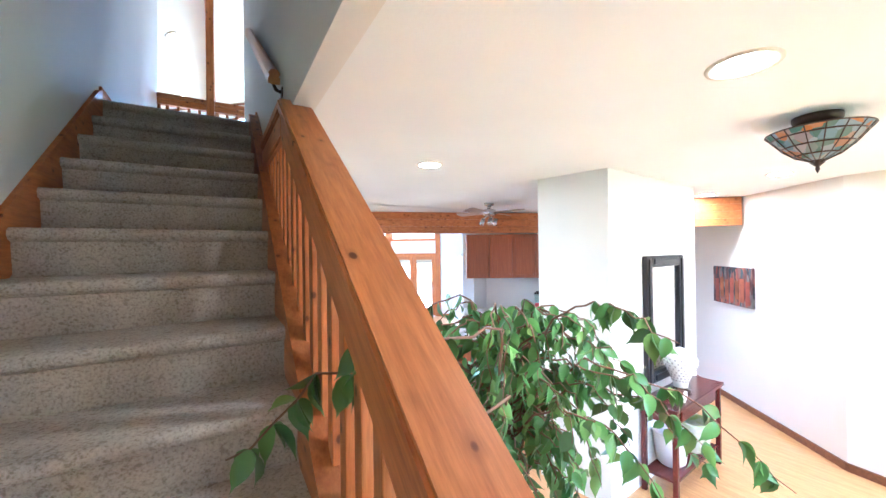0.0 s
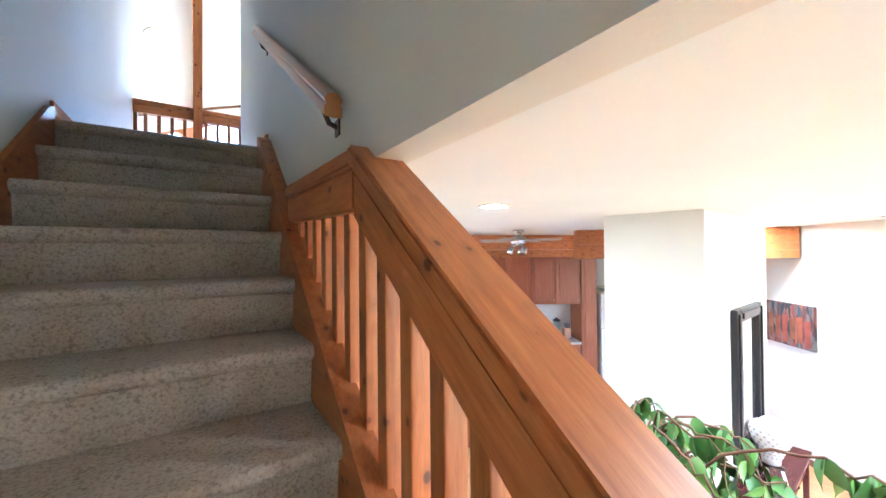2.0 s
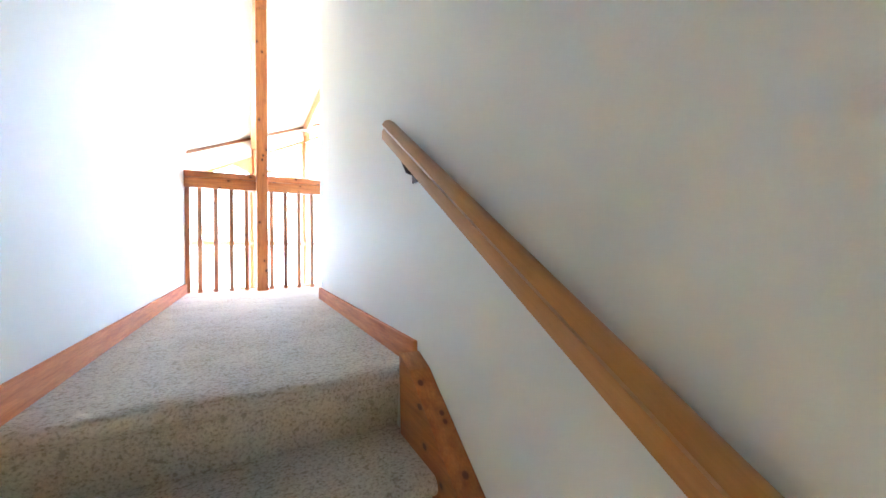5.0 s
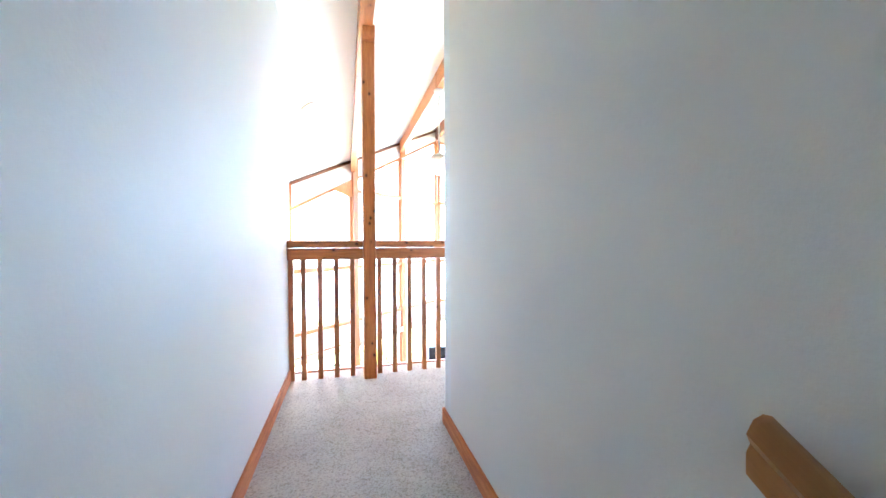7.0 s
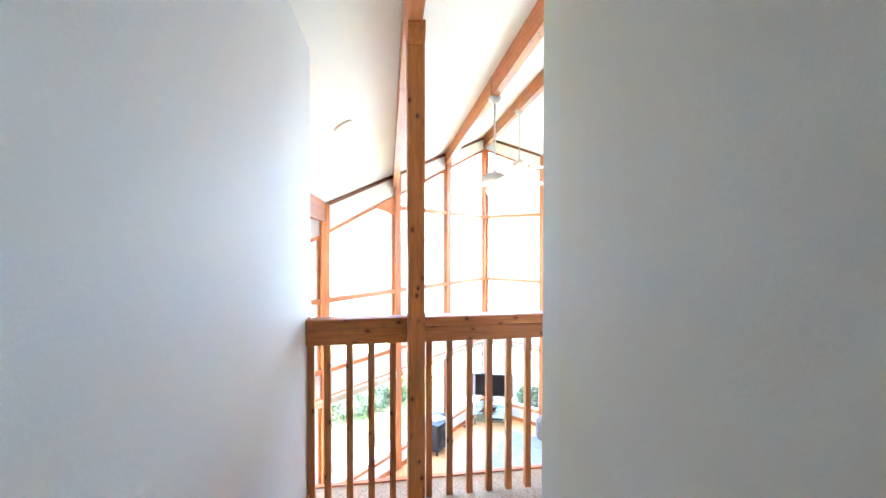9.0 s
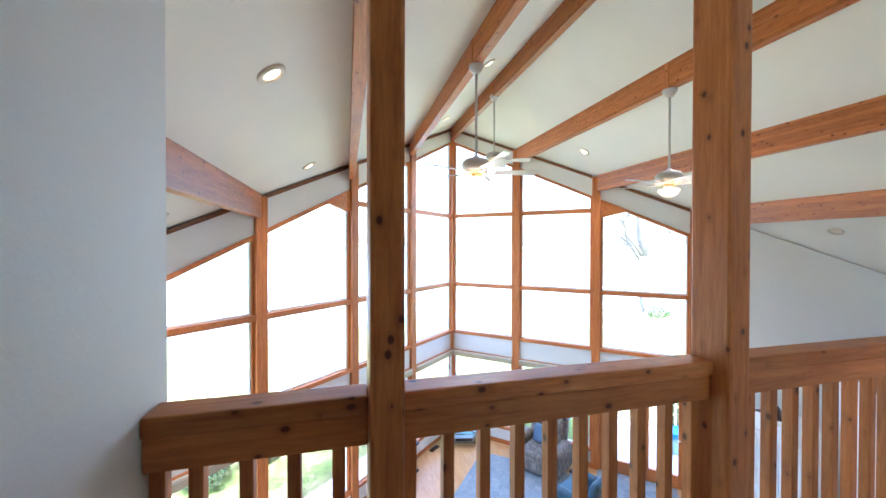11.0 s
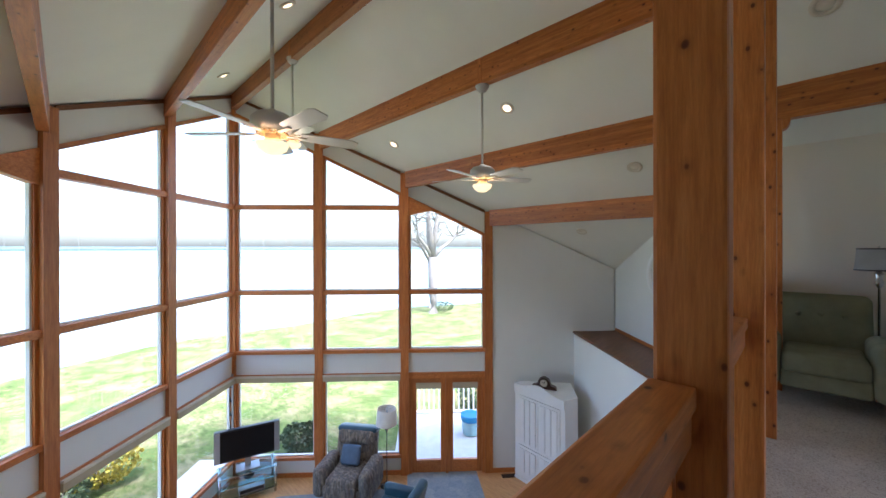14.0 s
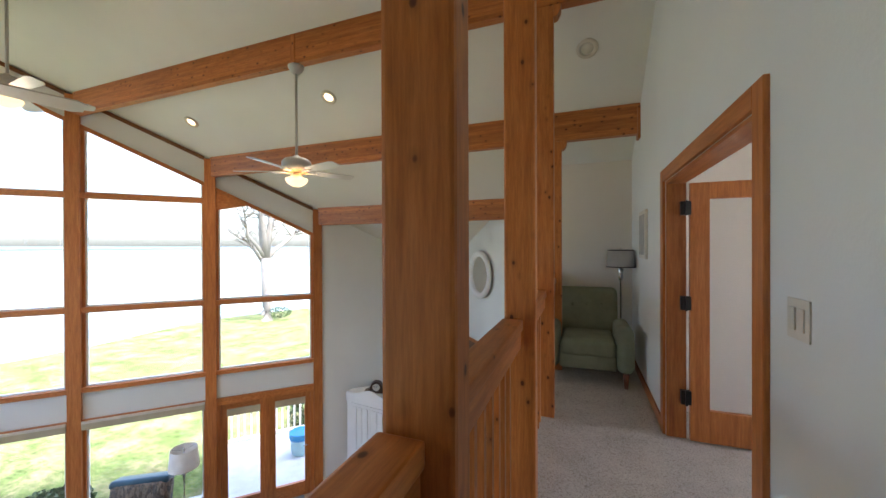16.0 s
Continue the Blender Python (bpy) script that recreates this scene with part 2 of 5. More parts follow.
# lower ceiling and upper floor
bm = slab_xy([(0.12, YB), (XE, YB), (XE, YI), (XEND + 0.12, YI), (XEND + 0.12, YR - 0.06), (0.12, YR - 0.06)], ZC, ZU - 0.03)
structure("ceiling_3", bm, CEILING_LOW, "flat white ceiling of the lower storey", "ceiling")
bm = slab_xy([(-W, 0.05), (WX, 0.05), (WX, YI), (XEND, YI), (XEND, YR), (-W, YR)], ZU - 0.03, ZU)
structure("floor_upper", bm, CARPET, "speckled beige carpet on the upper gallery floor", "carpet")
bm = slab_xy([(-W, 0.05), (0.12, 0.05), (0.12, YR - 0.06), (-W, YR - 0.06)], ZC, ZU - 0.031)
structure("ceiling_4", bm, CEILING, "white underside of the upper hall", "ceiling")
# stair walls
bm = boxed(-W - 0.14, -W, YB, 2.84, ZF, roof(-W) + 0.05)
structure("wall_stair_left", bm, WALL, "white plaster wall beside the stair and hall", "wall")
z2 = 2.285
top = roof(0) + 0.08
bm = slab_yz([(YB, z2), (-0.85, z2), (-0.85, ZF), (YI - 0.12, ZF), (YI - 0.12, top), (YB, top)], WX, 0.15)
structure("wall_stair_right", bm, WALL_STAIR, "white plaster wall carrying the stair handrail", "wall")
# wall with the door
DX0, DX1, DZ = 1.88, 3.44, 4.636
bm = slab_xz([(WX, ZC), (DX0, ZC), (DX0, roof(DX0) + .03), (WX, roof(WX) + .03)], YI - 0.12, YI)
prism(bm, [(DX1, ZC), (XE, ZC), (XE, roof(XE) + .03), (DX1, roof(DX1) + .03)], lambda a, b, s: (a, YI if s else YI - 0.12, b))
prism(bm, [(DX0, DZ), (DX1, DZ), (DX1, roof(DX1) + .03), (XP, RIDGE + .03), (DX0, roof(DX0) + .03)], lambda a, b, s: (a, YI if s else YI - 0.12, b))
prism(bm, [(DX0, ZC), (DX1, ZC), (DX1, ZU - 0.04), (DX0, ZU - 0.04)], lambda a, b, s: (a, YI if s else YI - 0.12, b))
structure("wall_gallery", bm, WALL, "white wall of the gallery with a doorway", "wall")
bm = boxed(XEND, XEND + 0.12, YI, YR, ZC, roof(XEND) + .03)
structure("wall_gallery_end", bm, WALL_WARM, "white end wall of the gallery behind the armchair", "wall")
# outer walls that close the place
bm = boxed(XE, XE + 0.15, YB, yglass(XE) + 0.2, ZF, roof(XE) + .03)
structure("wall_east", bm, WALL, "white side wall of the great room", "wall")
bm = boxed(XW - 0.15, XW, YB, yglass(XW) + 0.2, ZF, roof(XW) + .03)
structure("wall_west", bm, WALL, "white side wall of the great room", "wall")
# unseen wall; its unglazed gap is added and sized to daylight the hall
bm = bmesh.new()
for poly in ([(XW, ZF), (0.15, ZF), (0.15, roof(0.15)), (XW, roof(XW))], [(0.15, ZF), (1.95, ZF), (1.95, ZU), (0.15, ZU)], [(4.25, ZF), (XE, ZF), (XE, ZU), (4.25, ZU)], [(1.95, 2.0), (4.25, 2.0), (4.25, ZU), (1.95, ZU)]):
    prism(bm, poly, lambda p, q, s: (p, YB if s else YB - 0.15, q))
structure("wall_back", bm, WALL, "unseen white back wall with an entrance opening added for daylight", "wall")
bm = boxed(XW, -W - 0.14, 2.52, 2.66, ZF, roof(XW))
structure("wall_behind_gallery", bm, WALL, "white wall closing the side room", "wall")
# side block with wooden ledge
LEDGE = [(7.29, yglass(7.29) - 0.06), (4.36, YR + 0.04), (5.41, YR + 0.04), (XE, yglass(XE) - 0.06)]
bm = slab_xy(LEDGE, ZF, 2.33)
structure("wall_ledge", bm, WALL, "white low wall under a wooden ledge", "wall")
bm = slab_xy([(7.27, yglass(7.27) - 0.06), (4.33, YR + 0.04), (5.41, YR + 0.04), (XE, yglass(XE) - 0.06)], 2.33, 2.37)
structure("ledge", bm, DARK_TRIM, "brown wooden ledge on top of the low wall", "ledge")
bm = prism(bmesh.new(), [(5.41, YR + 0.04), (XE, yglass(XE) - 0.06), (XE, yglass(XE) - 0.26), (5.47, YR - 0.06)], lambda a, b, s: (a, b, roof(a) + 0.03 if s else 2.37))
structure("wall_mirror", bm, WALL, "white slanting wall behind the wooden ledge", "wall")
structure("ledge_trim", prism(bmesh.new(), [(5.4, YR + 0.05), (XE - 0.02, yglass(XE) - 0.07), (XE - 0.032, yglass(XE) - 0.058), (5.388, YR + 0.062)], lambda a, b, s: (a, b, 2.43 if s else 2.371)), TRIM_X, "cedar trim along the back of the ledge", "trim")

# ---- stairs ----
stair = thing("staircase", "straight carpeted staircase with speckled beige carpet and wooden stringers", "staircase")
for i in range(STEPS):
    z, y = ZU - i * RISE, -i * RUN
    bm = bmesh.new()
    back = y + RUN if i else -0.001
    # tread with rounded nosing, and the riser under it
    prof = [(y + 0.045, z - RISE), (y + 0.03, z - 0.075), (y + 0.03, z - 0.055), (y + 0.006, z - 0.045), (y - 0.004, z - 0.028), (y, z - 0.01), (y + 0.014, z), (back + 0.05, z), (back + 0.05, z - RISE)]
    prism(bm, prof, lambda a, b, s: (0.0 if s else -W, a, b))
    o = part("step", bm, CARPET, stair)
    smooth(o, 50)
slope = RISE / RUN


def stringer(x0, x1, name):
    a, b = -STEPS * RUN + 0.1, 0.0
    poly = [(b - 0.01, ZU - 0.02), (b - 0.01, ZU + 0.055), (b - 0.09, ZU + 0.055 - 0.03), (a, ZF + 0.08), (a, ZF), (a + 0.1, ZF), (b - 0.02, ZU - 0.25)]
    bm = slab_yz(poly, x0, x1)
    return part(name, bm, CEDAR_Y, stair)


stringer(-W, -W + 0.022, "stringer")
stringer(-0.012, WX - 0.001, "stringer")

# ---- glass prow ----
EU = math.sqrt(1 + S * S)


def gpt(side, u, off, z):
    """A point on a glass wall: u metres from the tip, off metres outwards."""
    dx, dy = side / EU, -S / EU
    nx, ny = side * S / EU, 1 / EU
    return (XP + dx * u + nx * off, YP + dy * u + ny * off, z)


def gbox(bm, side, u0, u1, o0, o1, z0, z1, z0b=None, z1b=None):
    z0b, z1b = z0 if z0b is None else z0b, z1 if z1b is None else z1b
    q = [gpt(side, u, o, z) for o in (o0, o1) for u, z in ((u0, z0), (u1, z0b), (u1, z1b), (u0, z1))]
    v = [bm.verts.new(p) for p in q]
    for f in ((0, 1, 2, 3), (7, 6, 5, 4), (0, 4, 5, 1), (1, 5, 6, 2), (2, 6, 7, 3), (3, 7, 4, 0)):
        bm.faces.new([v[i] for i in f])
    return bm


BAY = D * EU
PWID = 0.16


def zroof_u(u):
    return RIDGE - PITCH * u / EU


def zhead(u):
    return 6.89 - 0.66 * u / EU


ZA, ZB, ZCC, ZBAND, ZS = 4.91, 3.17, 1.97, 1.55, -0.14
wall_label = "white wall panel between the window frames"
n_win = 0
for side in (1, -1):
    for k in range(5):
        u = k * BAY
        if k == 0 and side < 0:
            continue
        if side > 0 and k == 4:
            continue
        bm = gbox(bmesh.new(), side, u - PWID / 2, u + PWID / 2, -0.09, 0.09, ZF, min(zroof_u(u), 9))
        structure("post", bm, POST_Z, "cedar post of the glass wall, full height", "post")
    for k in range(4):
        u0, u1 = k * BAY + PWID / 2, (k + 1) * BAY - PWID / 2
        solid = side > 0 and k == 3
        if solid:
            u1 = (XE - XP) * EU
            bm = gbox(bmesh.new(), side, u0, u1, -0.06, 0.08, ZF, zroof_u(u0), ZF, zroof_u(u1))
            structure("wall_north_east", bm, WALL, "white wall beside the glass prow", "wall")
            continue
        n_win += 1
        win = tagged(thing(f"window_{n_win}", "tall cedar-framed window bay of the glass prow", "window"), kind="structure")
        # white slanted panel under the roof, and dark strip along the ceiling
        part("panel", gbox(bmesh.new(), side, u0, u1, -0.03, 0.05, zhead(u0), zroof_u(u0), zhead(u1), zroof_u(u1)), WALL, win, "white painted panel")
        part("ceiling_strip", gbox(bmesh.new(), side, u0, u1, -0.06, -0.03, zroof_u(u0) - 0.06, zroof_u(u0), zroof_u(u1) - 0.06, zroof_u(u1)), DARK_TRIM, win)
        part("header", gbox(bmesh.new(), side, u0, u1, -0.055, 0.06, zhead(u0) - 0.05, zhead(u0) + 0.015, zhead(u1) - 0.05, zhead(u1) + 0.015), TRIM_X, win)
        # white band
        part("panel", gbox(bmesh.new(), side, u0, u1, -0.03, 0.05, ZBAND, ZCC), WALL, win, "white painted panel")
        door_bay = side > 0 and k == 2
        bars = [(ZCC - 0.005, 0.07), (ZBAND - 0.05, 0.05), (ZB, 0.085)]
        if zhead(u1) > ZA + 0.1 and k < 2:
            bars.append((ZA, 0.085))
        elif k == 2:
            part("corner_block", gbox(bmesh.new(), side, u0, u0 + 0.5, -0.05, 0.05, zhead(u0) - 0.38, zhead(u0), zhead(u0 + .5) - 0.03, zhead(u0 + .5)), TRIM_X, win)
        if not door_bay:
            bars.append((ZS - 0.06, 0.06))
        for z, h in bars:
            part("mullion", gbox(bmesh.new(), side, u0, u1, -0.075, 0.07, z, z + h), TRIM_X, win)
        for ua, ub in ((u0, u0 + 0.035), (u1 - 0.035, u1)):
            part("frame", gbox(bmesh.new(), side, ua, ub, -0.03, 0.06, ZCC + 0.065, zhead(ua) - 0.05, None, zhead(ub) - 0.05), TRIM_Z, win)
            if not door_bay:
                part("frame", gbox(bmesh.new(), side, ua, ub, -0.03, 0.06, ZS, ZBAND - 0.05), TRIM_Z, win)
        segs = [(ZCC + 0.065, ZB), (ZB + 0.085, ZA if (ZA, 0.085) in bars else None)]
        if (ZA, 0.085) in bars:
            segs.append((ZA + 0.085, None))
        if not door_bay:
            segs.append((ZS, ZBAND - 0.05))
            part("panel", gbox(bmesh.new(), side, u0, u1, -0.04, 0.05, ZF + 0.09, ZS - 0.06), WALL, win, "white painted panel")
            part("baseboard", gbox(bmesh.new(), side, u0, u1, -0.06, 0.05, ZF, ZF + 0.09), TRIM_X, win)
        ua, ub = u0 + 0.035, u1 - 0.035
        for z0, z1 in segs:
            bm = gbox(bmesh.new(), side, ua, ub, 0.02, 0.026, z0, zhead(ua) - 0.05 if z1 is None else z1, z0, zhead(ub) - 0.05 if z1 is None else z1)
            p = part("pane", bm, PANE, win)
            p.visible_shadow = False
            # slim white sash around the pane
            za, zb = (zhead(ua) - 0.05, zhead(ub) - 0.05) if z1 is None else (z1, z1)
            part("sash", gbox(bmesh.new(), side, ua, ua + 0.022, 0.0, 0.045, z0 + 0.024, za, z0 + 0.024, za + (zb - za) * 0.022 / (ub - ua)), WHITE, win, "white window sash")
            part("sash", gbox(bmesh.new(), side, ub - 0.022, ub, 0.0, 0.045, z0 + 0.024, zb - (zb - za) * 0.022 / (ub - ua), z0 + 0.024, zb), WHITE, win, "white window sash")
            part("sash", gbox(bmesh.new(), side, ua, ub, 0.0, 0.045, z0, z0 + 0.024), WHITE, win, "white window sash")

# ---- beams and gallery posts ----
BW, BH = 0.1, 0.3
for k in range(-3, 4):
    x = XP + k * D
    y0 = YI if x > 0.1 else -5.5
    if k == -3:
        y0 = YR + 0.04
    if k == 3:
        y0 = YI
    y1 = yglass(x) - 0.06
    zt = roof(x) + (0.0 if k else -0.02)
    bm = boxed(x - BW / 2, x + BW / 2, y0, y1, zt - BH, zt - 0.0 + 0.03, 0.006)
    tagged(part("beam", bm, BEAM_Y), "exposed cedar roof beam under the sloping ceiling", "beam", "roof beams", "structure")
PY0, PY1 = 2.63, 2.787
for k in range(-2, 3):
    x = XP + k * D
    x = {-2: -0.32, 0: 2.16}.get(k, x)
    bm = boxed(x - 0.048, x + 0.048, PY0, PY1, ZU - 0.3, roof(x) - BH, 0.011)
    tagged(part("post", bm, CEDAR_Z), "square-edged cedar gallery post rising to the roof beam", "post", "gallery posts", "structure")
    zb = roof(x) - BH + (0.0 if k else -0.02)
    quarter = [(PY0 - 0.06 * math.cos(a), zb - 0.1 * math.sin(a)) for a in [i * math.pi / 12 for i in range(7)]]
    tagged(part("bracket_block", slab_yz([(PY0, zb)] + quarter, x - 0.046, x + 0.046), CEDAR_Z), "small rounded cedar bracket under the roof beam", "bracket", "beam brackets", "structure")
    if x > 0.2:
        tagged(part("bearing_block", boxed(x - 0.062, x + 0.062, YI + 0.001, YI + 0.03, zb - 0.05, roof(x) - 0.004, 0.004), CEDAR_Z), "cedar bearing block where the beam meets the wall", "block", "beam bearings", "structure")

# gallery railing
rail = thing("railing", "cedar gallery railing with square balusters", "railing", kind="structure")
xs = [-W, -0.32, XP - D, 2.16, XP + D, XP + 2 * D, XEND]
for a, b in zip(xs, xs[1:]):
    a2, b2 = a + (0.048 if a > -W else 0.001), b - (0.048 if b < XEND else 0.001)
    part("top_rail", boxed(a2, b2, 2.69, 2.795, 3.725, 3.78, 0.008), CEDAR_X, rail)
    part("lower_rail", boxed(a2, b2, 2.70, 2.785, 3.635, 3.723, 0.006), CEDAR_X, rail)
    nb = round((b2 - a2 + 0.06) / 0.1205)
    for i in range(nb):
        x = a2 + 0.032 + i * 0.1205 if a > -W else a2 + 0.02 + (0 if i == 0 else 0.088 + (i - 1) * 0.1205)
        if x < b2 - 0.02:
            part("baluster", boxed(x - 0.018, x + 0.018, 2.73, 2.77, ZU - 0.02, 3.635, 0.003), CEDAR_Z, rail)

# ---- more materials ----
GRASS, gn, gl_, gb = material("patchy lawn", 0.95, 0, (0.12, 0.15, 0.06), 0.1)
gv = coords(gn, gl_, (1, 1, 1))
gc = ramp(gn, gl_, noise_tex(gn, gl_, gv, 0.9, 8, 0.78), [(0.34, (0.08, 0.13, 0.035)), (0.47, (0.13, 0.165, 0.06)), (0.56, (0.21, 0.2, 0.105)), (0.7, (0.3, 0.26, 0.17))])
gc = mix(gn, gl_, 0.75, gc, ramp(gn, gl_, noise_tex(gn, gl_, coords(gn, gl_, (1, 0.5, 1)), 7, 5, 0.75), [(0.34, (0.45, 0.5, 0.4)), (0.62, (1.45, 1.4, 1.35))]), "MULTIPLY")
gl_.new(gc, gb.inputs["Base Color"])
bump(gn, gl_, gb, noise_tex(gn, gl_, gv, 30, 3), 0.6, 0.03)
WATER = plain("calm grey water", (0.22, 0.29, 0.32), 0.12, var=0.1)
CONCRETE = plain("pale concrete", (0.68, 0.67, 0.64), 0.85, grain=0.3)
DECKGREY = plain("weathered grey deck", (0.58, 0.59, 0.6), 0.8, grain=0.3)
BARK = plain("grey bark", (0.28, 0.25, 0.22), 0.9, grain=0.8, var=0.4)
BUSH = plain("dark green foliage", (0.11, 0.16, 0.075), 0.6, var=0.5)
BUSH_Y = plain("yellow blossom foliage", (0.5, 0.4, 0.05), 0.6, var=0.4)
# blue of distance haze is put into the tree colour
FARWOOD = plain("haze-blue shore trees", (0.11, 0.16, 0.2), 0.9)
CHROME = plain("brushed chrome", (0.62, 0.62, 0.62), 0.22, 1.0, var=0.08)
BLACK = plain("black enamel", (0.02, 0.02, 0.022), 0.35)
SCREEN = plain("black screen glass", (0.01, 0.01, 0.012), 0.3, spec=0.2)
SILVER = plain("silver plastic", (0.42, 0.43, 0.45), 0.35, 0.4)
IRON = plain("black stove iron", (0.03, 0.03, 0.032), 0.5, 0.3, grain=0.2)
GREEN_CLOTH = plain("sage green upholstery", (0.27, 0.285, 0.185), 0.92, grain=0.5, var=0.18)
BLUE_CLOTH = plain("blue velvet cushion", (0.12, 0.18, 0.28), 0.9, grain=0.4, var=0.2)
BLUE_LEATHER = plain("dark blue leather", (0.03, 0.085, 0.13), 0.35, grain=0.2, var=0.25)
LEGWOOD = plain("reddish brown leg wood", (0.24, 0.08, 0.035), 0.35)
MAHOGANY = wood("mahogany", "x", (0.06, 0.013, 0.012), (0.1, 0.022, 0.02), (0.14, 0.034, 0.03), knots=False, rough=0.22)
CHERRY = wood("cherry cabinet wood", "z", (0.22, 0.06, 0.018), (0.32, 0.095, 0.028), (0.39, 0.13, 0.042), knots=False, rough=0.45)
CERAMIC = plain("white pierced ceramic", (0.76, 0.75, 0.73), 0.3)
SHADE_W = plain("white lamp shade cloth", (0.75, 0.74, 0.73), 0.85, grain=0.3)
SHADE_G = plain("grey lamp shade cloth", (0.42, 0.41, 0.4), 0.9, grain=0.3)
ROMAN = plain("beige roller blind", (0.5, 0.43, 0.3), 0.9, grain=0.4)
LEAF, ln_, ll_, lb_ = material("glossy fig leaf", 0.36, 0, (0.08, 0.19, 0.05))
geo = ln_.new("ShaderNodeNewGeometry")
lc = ramp(ln_, ll_, geo.outputs["Random Per Island"], [(0.0, (0.05, 0.13, 0.03)), (0.45, (0.085, 0.2, 0.045)), (0.8, (0.13, 0.27, 0.065)), (1.0, (0.2, 0.34, 0.08))])
ll_.new(mix(ln_, ll_, 0.3, lc, ramp(ln_, ll_, noise_tex(ln_, ll_, coords(ln_, ll_, (1, 1, 1)), 25, 3), [(0.3, (0.7, 0.75, 0.7)), (0.7, (1.2, 1.2, 1.1))]), "MULTIPLY"), lb_.inputs["Base Color"])

TWIG = plain("brown fig stem", (0.17, 0.09, 0.05), 0.8)
STONE_TOP = plain("speckled pale countertop", (0.55, 0.53, 0.5), 0.3, var=0.25)
GLASS_T = pane_material("clear table glass", (0.82, 0.92, 0.9))
MIRROR = plain("mirror silver", (0.85, 0.86, 0.86), 0.02, 1.0, var=0.01)
BRONZE = plain("dark bronze", (0.07, 0.045, 0.035), 0.4, 0.8)
CAN_GLOW = emitter("lit downlight bulb", (1.0, 0.88, 0.7), 12)
BOWL_GLOW = emitter("lit frosted glass bowl", (1.0, 0.7, 0.34), 0.26)
DOWN_GLOW = emitter("warm downlight bulb", (1.0, 0.72, 0.38), 0.6)
FANWHITE = plain("off-white fan enamel", (0.55, 0.53, 0.5), 0.45, var=0.06)
BRASS_CREAM = plain("brass-tinted enamel", (0.5, 0.34, 0.18), 0.4, 0.3)
CREAM = plain("cream enamel", (0.66, 0.6, 0.5), 0.4)
ALMOND = plain("almond switch plastic", (0.7, 0.66, 0.57), 0.4)


def patterned(name, cols, scale, stretch, rough=0.95, blend=0.5):
    """Woven cloth with blotches of several colours."""
    m, n, l, b = material(name, rough, 0, cols[0], 0.1)
    v = coords(n, l, stretch)
    vo = n.new("ShaderNodeTexVoronoi")
    vo.inputs["Scale"].default_value = scale
    l.new(v, vo.inputs["Vector"])
    sep = n.new("ShaderNodeSeparateColor")
    l.new(vo.outputs["Color"], sep.inputs[0])
    k = len(cols)
    c = ramp(n, l, sep.outputs[0], [((i + 0.5) / k, col) for i, col in enumerate(cols)])
    c = mix(n, l, blend, c, ramp(n, l, noise_tex(n, l, v, scale * 3, 4), [(0.3, cols[0]), (0.7, cols[-1])]))
    l.new(c, b.inputs["Base Color"])
    bump(n, l, b, noise_tex(n, l, coords(n, l, (1, 1, 1)), 260, 2), 0.5, 0.004)
    return m


RECLINER_CLOTH = patterned("woven blue and brown upholstery", [(0.08, 0.065, 0.055), (0.05, 0.075, 0.11), (0.26, 0.22, 0.18), (0.08, 0.09, 0.11), (0.34, 0.29, 0.24)], 20, (1.6, 1.6, 0.45))
RUG_BLUE = patterned("worn blue grey rug", [(0.2, 0.24, 0.28), (0.27, 0.31, 0.34), (0.24, 0.27, 0.3), (0.33, 0.35, 0.36)], 7, (1, 1, 1))
PAINTING = patterned("abstract painted canvas", [(0.03, 0.04, 0.05), (0.3, 0.06, 0.04), (0.04, 0.1, 0.12), (0.4, 0.14, 0.08), (0.08, 0.03, 0.03), (0.2, 0.19, 0.18)], 9, (3.0, 3.0, 0.8), 0.6, 0.25)
PRINT = patterned("faded grey print", [(0.42, 0.4, 0.37), (0.5, 0.47, 0.43), (0.34, 0.32, 0.3)], 9, (1, 1, 1), 0.6)
TIFFANY = patterned("stained lamp glass", [(0.22, 0.26, 0.29), (0.3, 0.32, 0.32), (0.42, 0.14, 0.02), (0.2, 0.27, 0.32), (0.05, 0.13, 0.1), (0.32, 0.31, 0.27)], 22, (1, 1, 1), 0.25, 0.1)
POT_LEAFY = patterned("white ceramic with green leaf print", [(0.7, 0.7, 0.66), (0.2, 0.32, 0.06), (0.7, 0.7, 0.66), (0.35, 0.45, 0.1)], 8, (1, 1, 1), 0.3)

# ---- stair rail, handrail, skirting ----
def rail_z(y):
    return 2.312 + 0.722 * (y + 1.65) if y < -1.65 else 2.325


srail = thing("stair_railing", "knotty cedar stair railing with broad top rail and balusters", "railing", kind="structure")


def ramp_bar(y0, y1, za0, za1, x0, x1, h):
    bm = slab_yz([(y0, za0 - h), (y1, za1 - h), (y1, za1), (y0, za0)], x0, x1)
    bmesh.ops.bevel(bm, geom=list(bm.edges), offset=0.008, segments=2, affect="EDGES")
    return bm


def along(ob, angle):
    """Turns the mesh into a frame that runs along the slope, so that the grain follows the bar."""
    m = pose(0, 0, 0, angle, 0, 0)
    ob.data.transform(m.inverted())
    ob.matrix_world = m
    return ob


